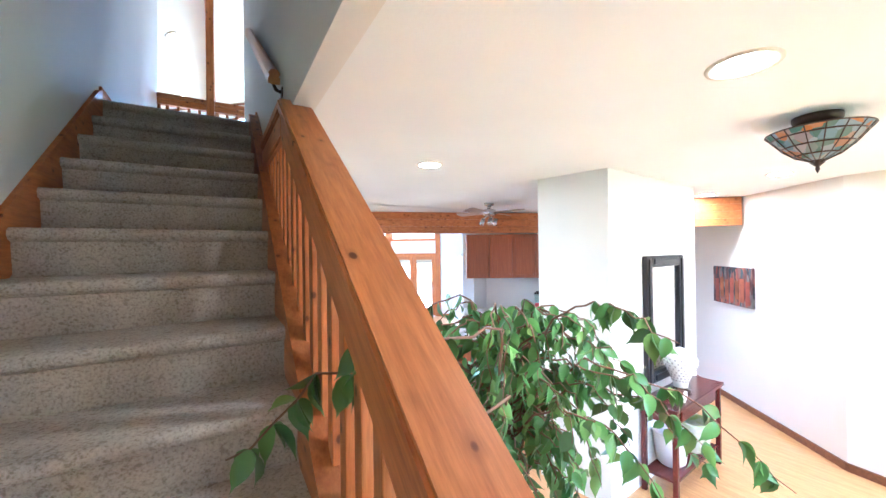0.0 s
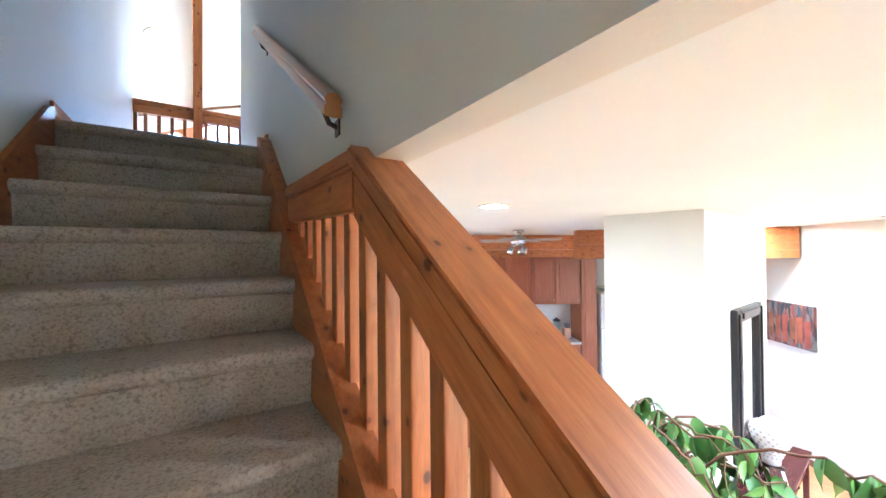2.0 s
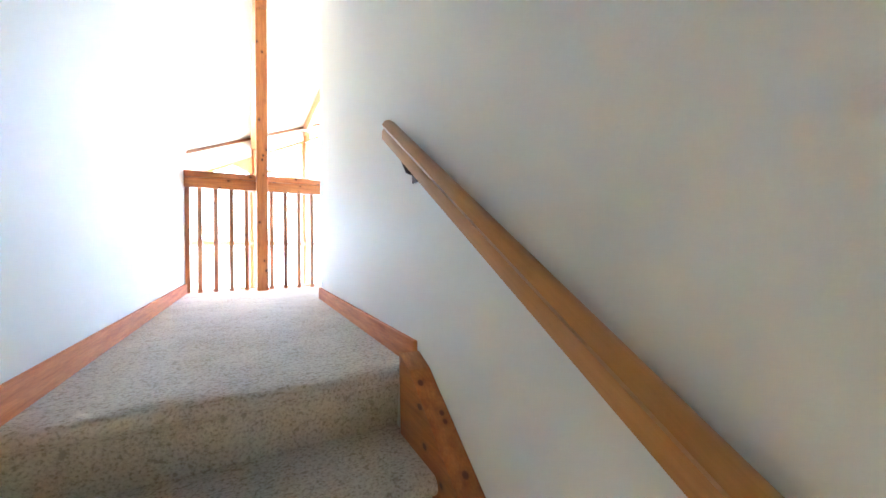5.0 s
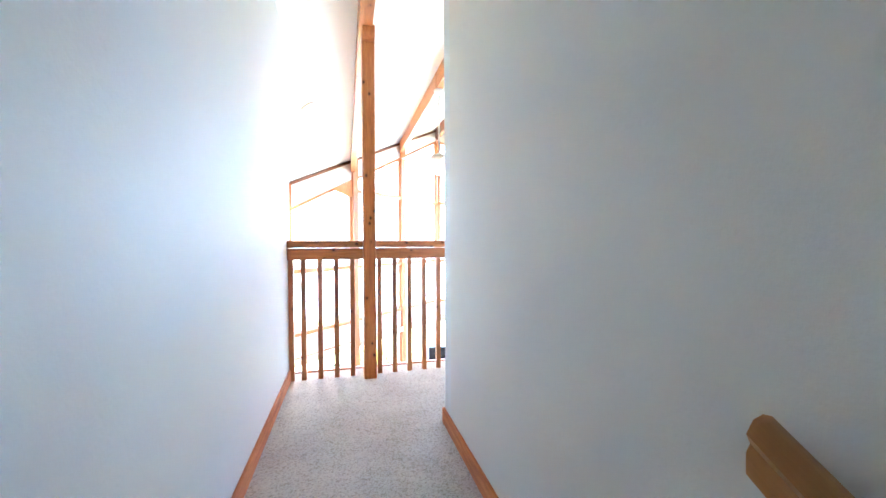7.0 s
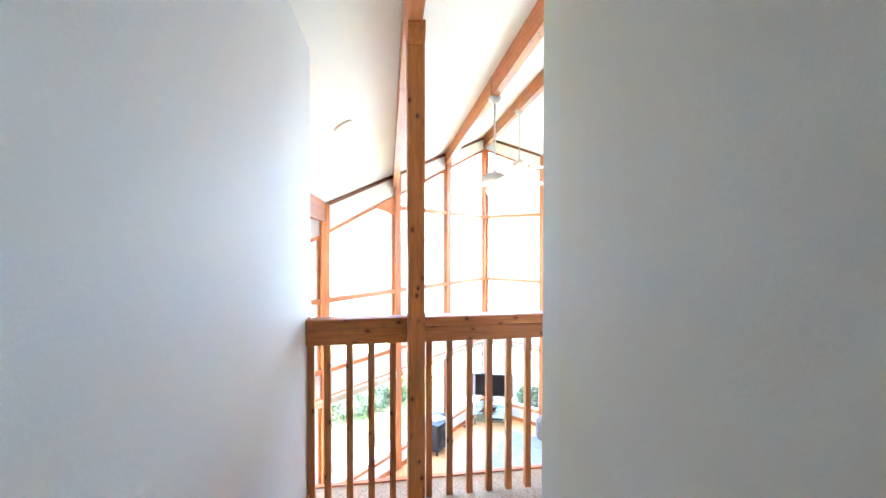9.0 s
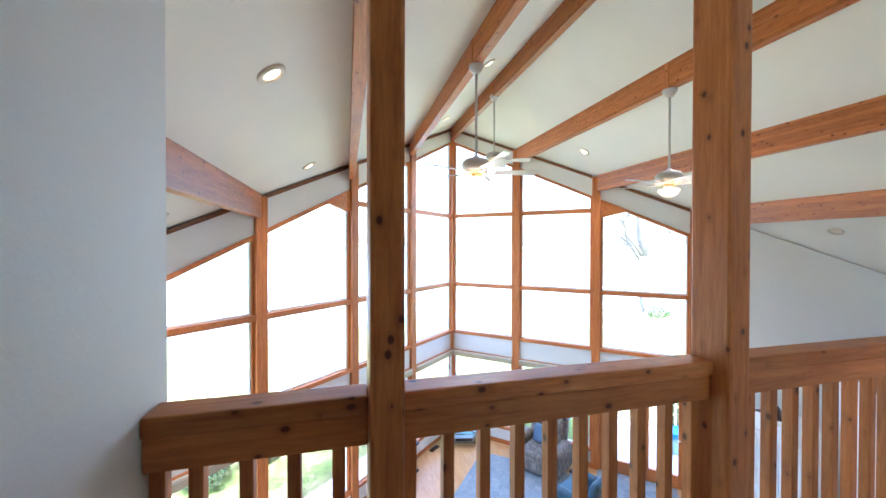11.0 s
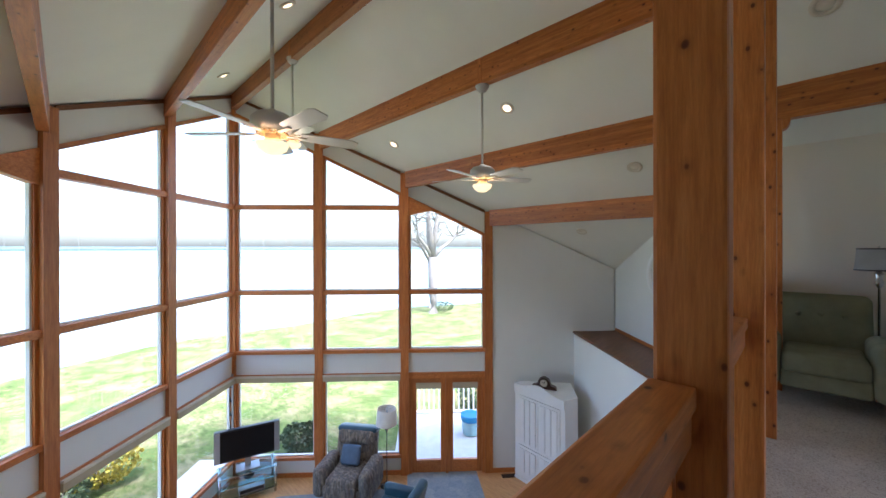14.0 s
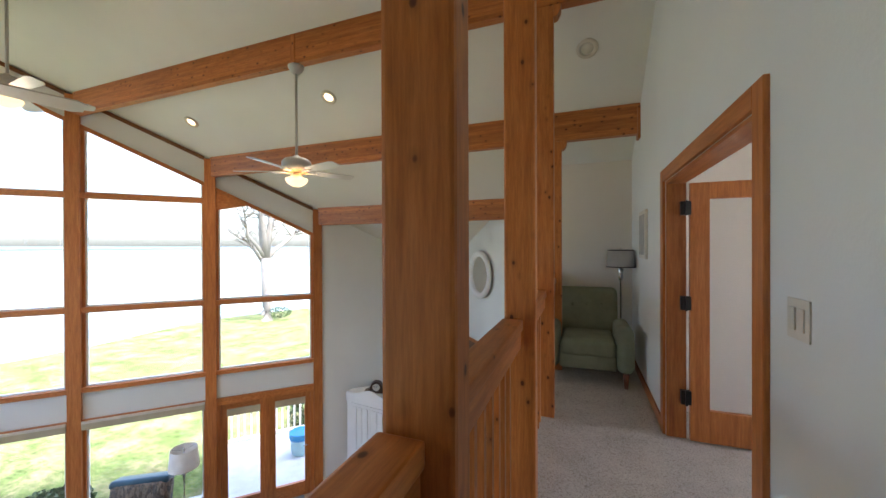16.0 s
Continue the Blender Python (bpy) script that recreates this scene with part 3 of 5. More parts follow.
PITCH_RAIL = math.degrees(math.atan(0.722))
YL = -4.5
along(part("top_rail", ramp_bar(YL, -1.63, rail_z(YL), rail_z(-1.6501) + 0.0144, 0.0, 0.14, 0.055), CEDAR_Y, srail), PITCH_RAIL)
along(part("lower_rail", ramp_bar(YL, -1.64, rail_z(YL) - 0.055, rail_z(-1.6501) + 0.0072 - 0.055, 0.012, 0.1, 0.13), CEDAR_Y, srail), PITCH_RAIL)
part("top_rail", ramp_bar(-1.645, -0.82, 2.312, 2.34, 0.0, 0.14, 0.05), CEDAR_Y, srail)
part("lower_rail", ramp_bar(-1.645, -0.82, 2.261, 2.289, 0.012, 0.1, 0.11), CEDAR_Y, srail)
y = -0.93
while y > -4.4:
    zb = ZU + slope * y - 0.03
    part("baluster", boxed(0.036, 0.088, y - 0.024, y + 0.024, zb, rail_z(y) - 0.16 - (0.02 if y < -1.65 else -0.01), 0.004), CEDAR_Z, srail)
    y -= 0.118
part("newel_post", boxed(-0.03, 0.12, -4.62, -4.48, ZF, rail_z(-4.5) + 0.1, 0.01), CEDAR_Z, srail)
bm = slab_yz([(-STEPS * RUN + 0.15, ZF), (-0.85, ZF), (-0.85, ZU - 0.85 * slope - 0.2), (-STEPS * RUN + 0.5, ZF + 0.1)], 0.0, 0.028)
structure("wall_under_stair", bm, WALL, "white panel closing the side under the stair", "wall")
# handrail on the wall: moulded oak bar on brackets
hr = thing("handrail", "varnished oak wall handrail on metal brackets", "handrail", kind="structure")
prof = [(-0.034, -0.045), (0.0, -0.05), (0.03, -0.045), (0.03, -0.01), (0.024, 0.0), (0.032, 0.016), (0.02, 0.036), (0.0, 0.042), (-0.02, 0.036), (-0.034, 0.016), (-0.026, 0.0), (-0.034, -0.012)]
HA, HB = Vector((0.006, -1.51, 2.468)), Vector((0.006, 0.12, 3.514))
bm = bmesh.new()
prism(bm, prof, lambda a, b, s: (HA if not s else HB) + Vector((a * 0.8, 0, b * 0.8)))
along(smooth(part("bar", bm, OAK, hr), 40), math.degrees(math.atan(0.642)))
for f in (0.07, 0.93):
    q = HA.lerp(HB, f)
    bm = tube(bmesh.new(), [q + Vector((0.0, 0, -0.045)), q + Vector((0.02, 0, -0.09)), q + Vector((0.05, 0, -0.1))], 0.009)
    box(bm, 0.043 + q.x, 0.052 + q.x, q.y - 0.02, q.y + 0.02, q.z - 0.125, q.z - 0.075)
    part("bracket", bm, BRONZE, hr)
for x0, x1, y0, y1 in ((-W, -W + 0.016, 0.0, 2.83), (WX - 0.016, WX, 0.0, YI - 0.002), (WX - 0.016, DX0 - 0.1, YI, YI + 0.016), (DX1 + 0.1, XEND, YI, YI + 0.016), (XEND - 0.016, XEND, YI + 0.016, YR)):
    structure("baseboard", boxed(x0, x1, y0, y1, ZU, ZU + 0.085, 0.004), TRIM_X if x1 - x0 > y1 - y0 else BASE_Y, "cedar baseboard along the carpet", "baseboard")
structure("fascia", boxed(-W, XEND, YR - 0.002, YR + 0.03, ZC - 0.01, ZU + 0.01), CEDAR_X, "cedar fascia board along the gallery edge", "trim")

# ---- gallery: doorway, chair, lamp, picture, switch ----
casing = thing("door_1", "cedar door frame with an open glazed door", "door", kind="structure")
for x0, x1 in ((DX0 - 0.09, DX0), (DX1, DX1 + 0.09)):
    part("casing", boxed(x0, x1, YI - 0.001, YI + 0.02, ZU, DZ + 0.09, 0.004), TRIM_Z, casing)
    part("jamb", boxed(x0 - 0.022 if x0 > 2 else x1 + 0.002, x0 - 0.002 if x0 > 2 else x1 + 0.022, YI - 0.13, YI - 0.002, ZU, DZ - 0.021, 0.002), TRIM_Z, casing)
part("casing", boxed(DX0, DX1, YI - 0.001, YI + 0.02, DZ, DZ + 0.09, 0.004), TRIM_X, casing)
part("head_jamb", boxed(DX0 + 0.002, DX1 - 0.002, YI - 0.13, YI - 0.002, DZ - 0.02, DZ - 0.001, 0.002), TRIM_X, casing)
LX0, LX1, LY = DX1 - 0.065, DX1 - 0.025, YI - 0.145
leaf = part("door_leaf", boxed(LX0, LX1, LY - 0.12, LY, ZU + 0.01, DZ - 0.03, 0.003), TRIM_Z, casing, "open glazed cedar door leaf")
LEND = LY - 0.80
part("stile", boxed(LX0, LX1, LEND, LEND + 0.12, ZU + 0.01, DZ - 0.03, 0.003), TRIM_Z, leaf)
part("rail", boxed(LX0, LX1, LEND + 0.12, LY - 0.12, ZU + 0.01, ZU + 0.24, 0.003), TRIM_Z, leaf)
part("rail", boxed(LX0, LX1, LEND + 0.12, LY - 0.12, DZ - 0.15, DZ - 0.03, 0.003), TRIM_Z, leaf)
part("pane", boxed(LX0 + 0.016, LX0 + 0.024, LEND + 0.12, LY - 0.12, ZU + 0.24, DZ - 0.15), PANE, leaf).visible_shadow = False
for z in (3.04, 3.73, 4.425):
    bm = boxed(LX0 - 0.012, LX0 + 0.03, LY - 0.005, LY + 0.06, z - 0.05, z + 0.05, 0.004)
    box(bm, LX0 - 0.02, LX0 - 0.008, LY + 0.02, LY + 0.034, z - 0.055, z + 0.055)
    part("hinge", bm, BLACK, casing, "black hinge")
bm = tube(bmesh.new(), [(LX0 - 0.05, LEND + 0.05, 3.7), (LX0 - 0.05, LEND + 0.16, 3.7)], 0.009)
tube(bm, [(LX0, LEND + 0.05, 3.7), (LX0 - 0.05, LEND + 0.05, 3.7)], 0.011)
part("handle", bm, BRONZE, leaf)
# room behind the door
structure("floor_bedroom", slab_xy([(0.15, -1.3), (XE, -1.3), (XE, YI - 0.125), (DX1, YI - 0.125), (DX1, YI - 0.001), (DX0, YI - 0.001), (DX0, YI - 0.125), (0.15, YI - 0.125)], ZU - 0.029, ZU - 0.002), CARPET, "beige carpet in the room behind the door", "carpet")
# back wall with an open hole, added to let daylight into this room
bm = bmesh.new()
for poly in ([(0.15, ZU), (1.3, ZU), (1.3, roof(1.3)), (0.15, roof(0.15))], [(3.6, ZU), (XE, ZU), (XE, roof(XE)), (3.6, roof(3.6))], [(1.3, ZU), (3.6, ZU), (3.6, 3.4), (1.3, 3.4)], [(1.3, 4.95), (3.6, 4.95), (3.6, roof(3.6)), (XP, RIDGE), (1.3, roof(1.3))]):
    prism(bm, poly, lambda p, q, s: (p, -1.3 if s else -1.42, q))
structure("wall_bedroom", bm, WALL, "white back wall behind the door, opening added for daylight", "wall")
structure("wall_bedroom_side", prism(bmesh.new(), [(3.95, -1.3), (4.05, -1.3), (4.05, YI - 0.121), (3.95, YI - 0.121)], lambda a, b, s: (a, b, roof(a) + 0.02 if s else ZU - 0.02)), WALL_WARM, "cream side wall of the room behind the door", "wall")
# light switch
sw = thing("light_switch", "almond double rocker light switch on the wall", "light switch", (1.61, YI, 3.93))
part("plate", boxed(-0.058, 0.058, 0, 0.006, -0.06, 0.06, 0.002), ALMOND, sw)
for dx in (-0.024, 0.024):
    part("rocker", boxed(dx - 0.016, dx + 0.016, 0.006, 0.011, -0.034, 0.034, 0.002), ALMOND, sw)
# picture
pc = thing("wall_picture", "small faded print in a pale frame on the gallery wall", "picture", (4.42, YI, 4.265))
part("frame", boxed(-0.2, 0.2, 0, 0.025, -0.24, 0.24, 0.006), CREAM, pc)
part("print", boxed(-0.16, 0.16, 0.0255, 0.029, -0.2, 0.2), PRINT, pc)
for dx in (-0.09, 0.0, 0.09):
    part("motif", boxed(dx - 0.03, dx + 0.03, 0.03, 0.032, -0.1, 0.05), SHADE_G, pc)


def cushion(bm, x0, x1, y0, y1, z0, z1, r=0.06, m=None):
    box(bm, x0, x1, y0, y1, z0, z1, 0, None)
    vs = list(bm.verts)[-8:]
    es = list({e for v in vs for e in v.link_edges})
    res = bmesh.ops.bevel(bm, geom=es, offset=r, segments=4, affect="EDGES", profile=0.5)
    if m is not None:
        bmesh.ops.transform(bm, matrix=m, verts=list({v for f in res["faces"] for v in f.verts}))
    return bm


def soft(name, mat, parent, dims, r=0.06, m=None, label=""):
    return smooth(part(name, cushion(bmesh.new(), *dims, r, m), mat, parent, label), 60)


# armchair: faces -x
ch = thing("armchair", "sage green tufted armchair with wooden legs on the carpet", "armchair", (4.66, 2.36, ZU), 90)
# local: front is +y, width along x
soft("seat_cushion", GREEN_CLOTH, ch, (-0.27, 0.27, -0.3, 0.36, 0.29, 0.46), 0.045)
soft("front_panel", GREEN_CLOTH, ch, (-0.28, 0.28, -0.25, 0.335, 0.15, 0.31), 0.03)
tilt = pose(0, -0.3, 0.4, 13, 0, 0)
soft("backrest", GREEN_CLOTH, ch, (-0.34, 0.34, -0.12, 0.08, -0.05, 0.55), 0.07, tilt)
for i in range(3):
    bm = lathe(bmesh.new(), [(0.03, 0.0), (0.02, 0.003), (0.016, 0.01), (0.001, 0.014)], 12, tilt @ pose(-0.16 + 0.16 * i, 0.078, 0.33 + 0.01 * (i % 2), -90, 0, 0), False)
    part("button", bm, GREEN_CLOTH, ch)
for s in (-1, 1):
    soft("armrest", GREEN_CLOTH, ch, (s * 0.36 - 0.085, s * 0.36 + 0.085, -0.33, 0.38, 0.14, 0.6), 0.08)
    for yy in (-0.25, 0.32):
        bm = bmesh.new()
        lathe(bm, [(0.022, 0.0), (0.04, 0.15)], 4, pose(s * 0.36, yy + (0.02 if yy > 0 else -0.02), 0, 0, 0, 45))
        part("leg", bm, LEGWOOD, ch)


def floor_lamp(name, label, at, h, shade_r, shade_h, mat, trim=None):
    lamp = thing(name, label, "floor lamp", at)
    part("base", lathe(bmesh.new(), [(0.13, 0), (0.135, 0.012), (0.1, 0.025), (0.02, 0.035), (0.012, 0.05)]), CHROME, lamp)
    part("pole", lathe(bmesh.new(), [(0.009, 0.05), (0.009, h - shade_h - 0.16), (0.02, h - shade_h - 0.15), (0.03, h - shade_h - 0.11), (0.02, h - shade_h - 0.07), (0.034, h - shade_h - 0.03), (0.01, h - shade_h), (0.01, h - 0.03)], 14), CHROME, lamp)
    sh = lathe(bmesh.new(), [(shade_r, h - shade_h), (shade_r * 0.88, h), (shade_r * 0.87, h), (shade_r * 0.985, h - shade_h)], 32, None, False)
    part("shade", sh, mat, lamp)
    bm = bmesh.new()
    for a in range(3):
        tube(bm, [(0, 0, h - 0.03), (shade_r * 0.87 * math.cos(a * 2.094), shade_r * 0.87 * math.sin(a * 2.094), h - 0.02)], 0.003, 6)
    lathe(bm, [(0.012, h - 0.03), (0.014, h - 0.01), (0.004, h + 0.02)], 10)
    part("spider", bm, CHROME, lamp)
    if trim:
        for z, r in ((h - 0.012, 0.885), (h - shade_h, 1.0)):
            part("shade_trim", lathe(bmesh.new(), [(shade_r * r + 0.002, z), (shade_r * r + 0.002, z + 0.012), (shade_r * r - 0.003, z + 0.012), (shade_r * r - 0.003, z)], 32, None, False), trim, lamp)
    return lamp


floor_lamp("floor_lamp", "slim floor lamp with grey drum shade and dark trim", (5.08, 1.98, ZU), 1.39, 0.16, 0.21, SHADE_G, BLACK)
ol = thing("wall_outlet", "small dark wall outlet near the carpet", "outlet", (XEND, 2.75, ZU + 0.3))
part("plate", boxed(-0.006, 0, -0.03, 0.03, -0.04, 0.04, 0.001), BLACK, ol)
# oval mirror on the side wall
om = thing("round_mirror", "round wall mirror in a broad white moulded frame", "mirror", (6.592, 4.112, 3.66), -45.7)


def oval(bm, prof, ry, rz, seg=40):
    """prof: (grow, out) rings, out along -x."""
    rings = [[bm.verts.new((-o, (ry + g) * math.cos(6.28319 * i / seg), (rz + g) * math.sin(6.28319 * i / seg))) for i in range(seg)] for g, o in prof]
    for a, b in zip(rings, rings[1:]):
        for i in range(seg):
            f = bm.faces.new((a[i], a[(i + 1) % seg], b[(i + 1) % seg], b[i]))
            f.smooth = True
    return rings


bm = bmesh.new()
oval(bm, [(0.09, 0.0), (0.09, 0.03), (0.06, 0.05), (0.03, 0.04), (0.0, 0.045), (-0.01, 0.01)], 0.31, 0.33)
part("frame", bm, WHITE, om)
bm = bmesh.new()
r = oval(bm, [(0.0, 0.012)], 0.31, 0.33)
bm.faces.new(r[0])
part("glass", bm, MIRROR, om)

# ---- ceiling fixtures ----
def can_light(x, y, lit=True):
    z = roof(x)
    tiltd = math.degrees(math.atan(PITCH)) * (1 if x > XP else -1)
    c = thing("downlight", "round white recessed ceiling downlight" + (", lit" if lit else ", switched off"), "downlight", group="ceiling downlights")
    c.matrix_world = pose(x, y, z, 0, tiltd, 0)
    part("trim_ring", lathe(bmesh.new(), [(0.1, 0.0), (0.1, -0.012), (0.07, -0.02), (0.06, -0.008)], 24, None, False), CREAM, c)
    part("bulb", lathe(bmesh.new(), [(0.058, -0.004), (0.05, -0.012), (0.02, -0.02), (0.001, -0.022)], 20, None, False), DOWN_GLOW if lit else CREAM, c)
    if lit:
        ld = bpy.data.lights.new("downlight", "SPOT")
        ld.energy, ld.color, ld.spot_size, ld.spot_blend, ld.shadow_soft_size = CAN_W, (1.0, 0.87, 0.72), radians(100), 0.8, 0.3
        lo = new("downlight_lamp", ld)
        lo.matrix_world = pose(x, y, z - 0.06)


CAN_W = 13
for x, y, lit in ((4.1, 5.42, True), (4.1, 7.94, True), (4.08, 2.36, False), (5.4, 4.17, False), (6.72, 5.5, False), (-0.9, 4.23, True), (-0.93, 6.97, True), (1.56, 6.62, True), (1.56, 9.0, True), (-2.25, 5.9, True)):
    can_light(x, y, lit)


def ceiling_fan(x, y, zt, zm, turn, blade_r=0.66):
    f = thing("ceiling_fan", "white five-bladed ceiling fan with lit bowl on long rod", "ceiling fan", (x, y, zm), turn, "ceiling fans")
    h = zt - zm
    part("canopy", lathe(bmesh.new(), [(0.03, h - 0.09), (0.06, h - 0.06), (0.085, h - 0.02), (0.085, h)], 24), FANWHITE, f)
    part("rod", lathe(bmesh.new(), [(0.014, 0.1), (0.014, h - 0.08)], 10), FANWHITE, f)
    part("motor", lathe(bmesh.new(), [(0.05, -0.06), (0.13, -0.04), (0.155, 0.0), (0.155, 0.05), (0.12, 0.085), (0.04, 0.11), (0.02, 0.13)], 32), FANWHITE, f)
    bm = bmesh.new()
    for i in range(20):
        a = i * 0.31416
        box(bm, 0.06, 0.115, -0.006, 0.006, -0.066, -0.054, 0, pose(0, 0, 0, 0, 0, math.degrees(a)))
    part("vent_ring", bm, BRASS_CREAM, f, "brass-tinted vent ribs")
    part("light_fitter", lathe(bmesh.new(), [(0.07, -0.13), (0.06, -0.1), (0.05, -0.06)], 24), CREAM, f)
    bowl = part("light_bowl", lathe(bmesh.new(), [(0.001, -0.225), (0.05, -0.215), (0.1, -0.18), (0.12, -0.14), (0.115, -0.13)], 28, None, False), BOWL_GLOW, f, "glowing frosted glass bowl")
    bowl.visible_shadow = False
    for i in range(5):
        a = 72 * i
        arm = part("blade_arm", boxed(0.1, 0.25, -0.018, 0.018, -0.068, -0.056, 0.003, pose(0, 0, 0, 0, 0, a)), FANWHITE, f)
        bm = bmesh.new()
        out = [(0.2, -0.045), (0.24, -0.058), (blade_r - 0.05, -0.075), (blade_r, -0.05), (blade_r, 0.05), (blade_r - 0.05, 0.075), (0.24, 0.058), (0.2, 0.045)]
        prism(bm, out, lambda p, q, s: (p, q, (-0.047 if s else -0.055)))
        bmesh.ops.transform(bm, matrix=pose(0, 0, 0, 0, 0, a) @ pose(0, 0, 0, -11, 0, 0), verts=bm.verts)
        part("blade", bm, FANWHITE, f)
    ld = bpy.data.lights.new("fan_light", "POINT")
    ld.energy, ld.color, ld.shadow_soft_size = FAN_W, (1.0, 0.84, 0.66), 0.1
    new("fan_lamp", ld).matrix_world = pose(x, y, zm - 0.18)


FAN_W = 1.3
for x, y, zt, zm, turn in ((XP - D, 5.4, 6.15, 5.05, 60), (XP, 7.95, 6.96, 5.82, 52), (XP + D, 5.36, 6.15, 5.04, 42)):
    ceiling_fan(x, y, zt, zm, turn)
    tagged(part("beam_strap", boxed(x - 0.058, x + 0.058, y - 0.03, y + 0.03, zt - 0.002, zt + 0.32), CEDAR_Z), "dark wooden strap on the roof beam above the fan", "strap", kind="structure")

# ---- great room ----
def yaw_of(dx, dy):
    return math.degrees(math.atan2(dy, dx))


# French doors in the third bay
fd = thing("door_2", "pair of cedar french doors with full glass and blinds", "door", kind="structure")
u0, u1 = 2 * BAY + PWID / 2, 3 * BAY - PWID / 2
um = (u0 + u1) / 2
ZDT = 1.5
part("head", gbox(bmesh.new(), 1, u0, u1, -0.07, 0.07, ZDT - 0.07, ZDT), TRIM_X, fd)
for a, b in ((u0, u0 + 0.06), (u1 - 0.06, u1), (um - 0.03, um + 0.03)):
    part("frame_post", gbox(bmesh.new(), 1, a, b, -0.06, 0.07, ZF, ZDT - 0.07), TRIM_Z, fd)
for a, b in ((u0 + 0.06, um - 0.03), (um + 0.03, u1 - 0.06)):
    lf = part("door_leaf", gbox(bmesh.new(), 1, a, a + 0.1, -0.03, 0.03, ZF + 0.02, ZDT - 0.07), TRIM_Z, fd)
    part("stile", gbox(bmesh.new(), 1, b - 0.1, b, -0.03, 0.03, ZF + 0.02, ZDT - 0.07), TRIM_Z, lf)
    part("rail", gbox(bmesh.new(), 1, a + 0.1, b - 0.1, -0.03, 0.03, ZF + 0.02, ZF + 0.27), TRIM_X, lf)
    part("rail", gbox(bmesh.new(), 1, a + 0.1, b - 0.1, -0.03, 0.03, ZDT - 0.19, ZDT - 0.07), TRIM_X, lf)
    part("pane", gbox(bmesh.new(), 1, a + 0.1, b - 0.1, 0.0, 0.006, ZF + 0.27, ZDT - 0.19), PANE, lf).visible_shadow = False
    part("blind", gbox(bmesh.new(), 1, a + 0.09, b - 0.09, -0.055, -0.032, ZDT - 0.29, ZDT - 0.17), ROMAN, lf, "rolled beige blind")
bm = tube(bmesh.new(), [gpt(1, u1 - 0.11, -0.03, 0.42), gpt(1, u1 - 0.11, -0.07, 0.42), gpt(1, u1 - 0.2, -0.07, 0.42)], 0.01)
part("handle", bm, CHROME, fd)
# rolled blinds over the lower windows
for side in (1, -1):
    for k in range(4):
        if side > 0 and k > 1:
            continue
        a, b = k * BAY + PWID / 2 + 0.01, (k + 1) * BAY - PWID / 2 - 0.01
        bl = thing("window_blind", "beige woven blind rolled up above the lower window", "blind", group="rolled blinds")
        part("roll", gbox(bmesh.new(), side, a, b, -0.115, -0.078, ZBAND - 0.14, ZBAND - 0.045), ROMAN, bl)
        part("head_rail", gbox(bmesh.new(), side, a, b, -0.12, -0.078, ZBAND - 0.044, ZBAND - 0.012), CREAM, bl)
structure("baseboard", gbox(bmesh.new(), 1, 3 * BAY + PWID / 2, (6.4 - XP) * EU, -0.08, -0.061, ZF, ZF + 0.09), TRIM_X, "cedar baseboard below the white wall", "baseboard")
# hanging strip on the tip post
st = thing("wall_hanging", "narrow grey hanging strip with small dark tree motifs", "wall hanging")
part("cloth", gbox(bmesh.new(), 1, -0.06, 0.06, -0.115, -0.1, 0.05, 1.6), SILVER, st)
for i in range(5):
    z = 0.2 + i * 0.28
    bm = bmesh.new()
    gbox(bm, 1, -0.035, 0.035, -0.12, -0.116, z, z + 0.005, None, None)
    prism(bm, [(-0.035, z), (0.035, z), (0.0, z + 0.13)], lambda a, b, s: gpt(1, a, -0.121 if s else -0.116, b))
    part("motif", bm, BLACK, st)

# rugs
bm = slab_xy([(-0.72, -0.45), (0.72, -0.45), (0.72, 0.45), (-0.72, 0.45)], 0, 0.012)
mat_ang = yaw_of(1.12, -0.93)
t = thing("door_mat_rug", "worn blue grey rug before the french doors", "rug", (5.01, 7.53, ZF), mat_ang)
part("rug", bm, RUG_BLUE, t)
t = thing("area_rug", "large pale blue grey area rug on the oak floor", "rug", (3.1, 7.75, ZF), mat_ang)
part("rug", slab_xy([(-1.55, -1.25), (1.2, -1.25), (1.2, 1.05), (-1.55, 1.05)], 0, 0.012), RUG_BLUE, t)
for x, y, a in ((6.15, 6.78, mat_ang), (1.55, 9.95, -mat_ang)):
    v = thing("floor_vent", "dark bronze floor register near the wall", "floor vent", (x, y, ZF), a)
    part("grille", boxed(-0.15, 0.15, -0.06, 0.06, 0, 0.006, 0.001), BRONZE, v)
    for i in range(8):
        part("slat", boxed(-0.13 + i * 0.035, -0.115 + i * 0.035, -0.045, 0.045, 0.006, 0.009), BLACK, v)

# recliner
RC = thing("recliner", "plump woven blue and brown recliner with dark throw", "recliner", (3.62, 8.72, ZF), 124)
soft("base", RECLINER_CLOTH, RC, (-0.36, 0.36, -0.35, 0.4, 0.03, 0.3), 0.04)
soft("seat", RECLINER_CLOTH, RC, (-0.3, 0.3, -0.3, 0.44, 0.26, 0.47), 0.08)
soft("footrest", RECLINER_CLOTH, RC, (-0.31, 0.31, 0.36, 0.46, 0.08, 0.36), 0.045)
rt = pose(0, -0.32, 0.38, 14, 0, 0)
soft("backrest", RECLINER_CLOTH, RC, (-0.42, 0.42, -0.14, 0.1, -0.1, 0.66), 0.1, rt)
soft("head_pillow", RECLINER_CLOTH, RC, (-0.38, 0.38, -0.02, 0.17, 0.36, 0.64), 0.085, rt)
for s in (-1, 1):
    soft("armrest", RECLINER_CLOTH, RC, (s * 0.45 - 0.13, s * 0.45 + 0.13, -0.38, 0.4, 0.05, 0.6), 0.11)
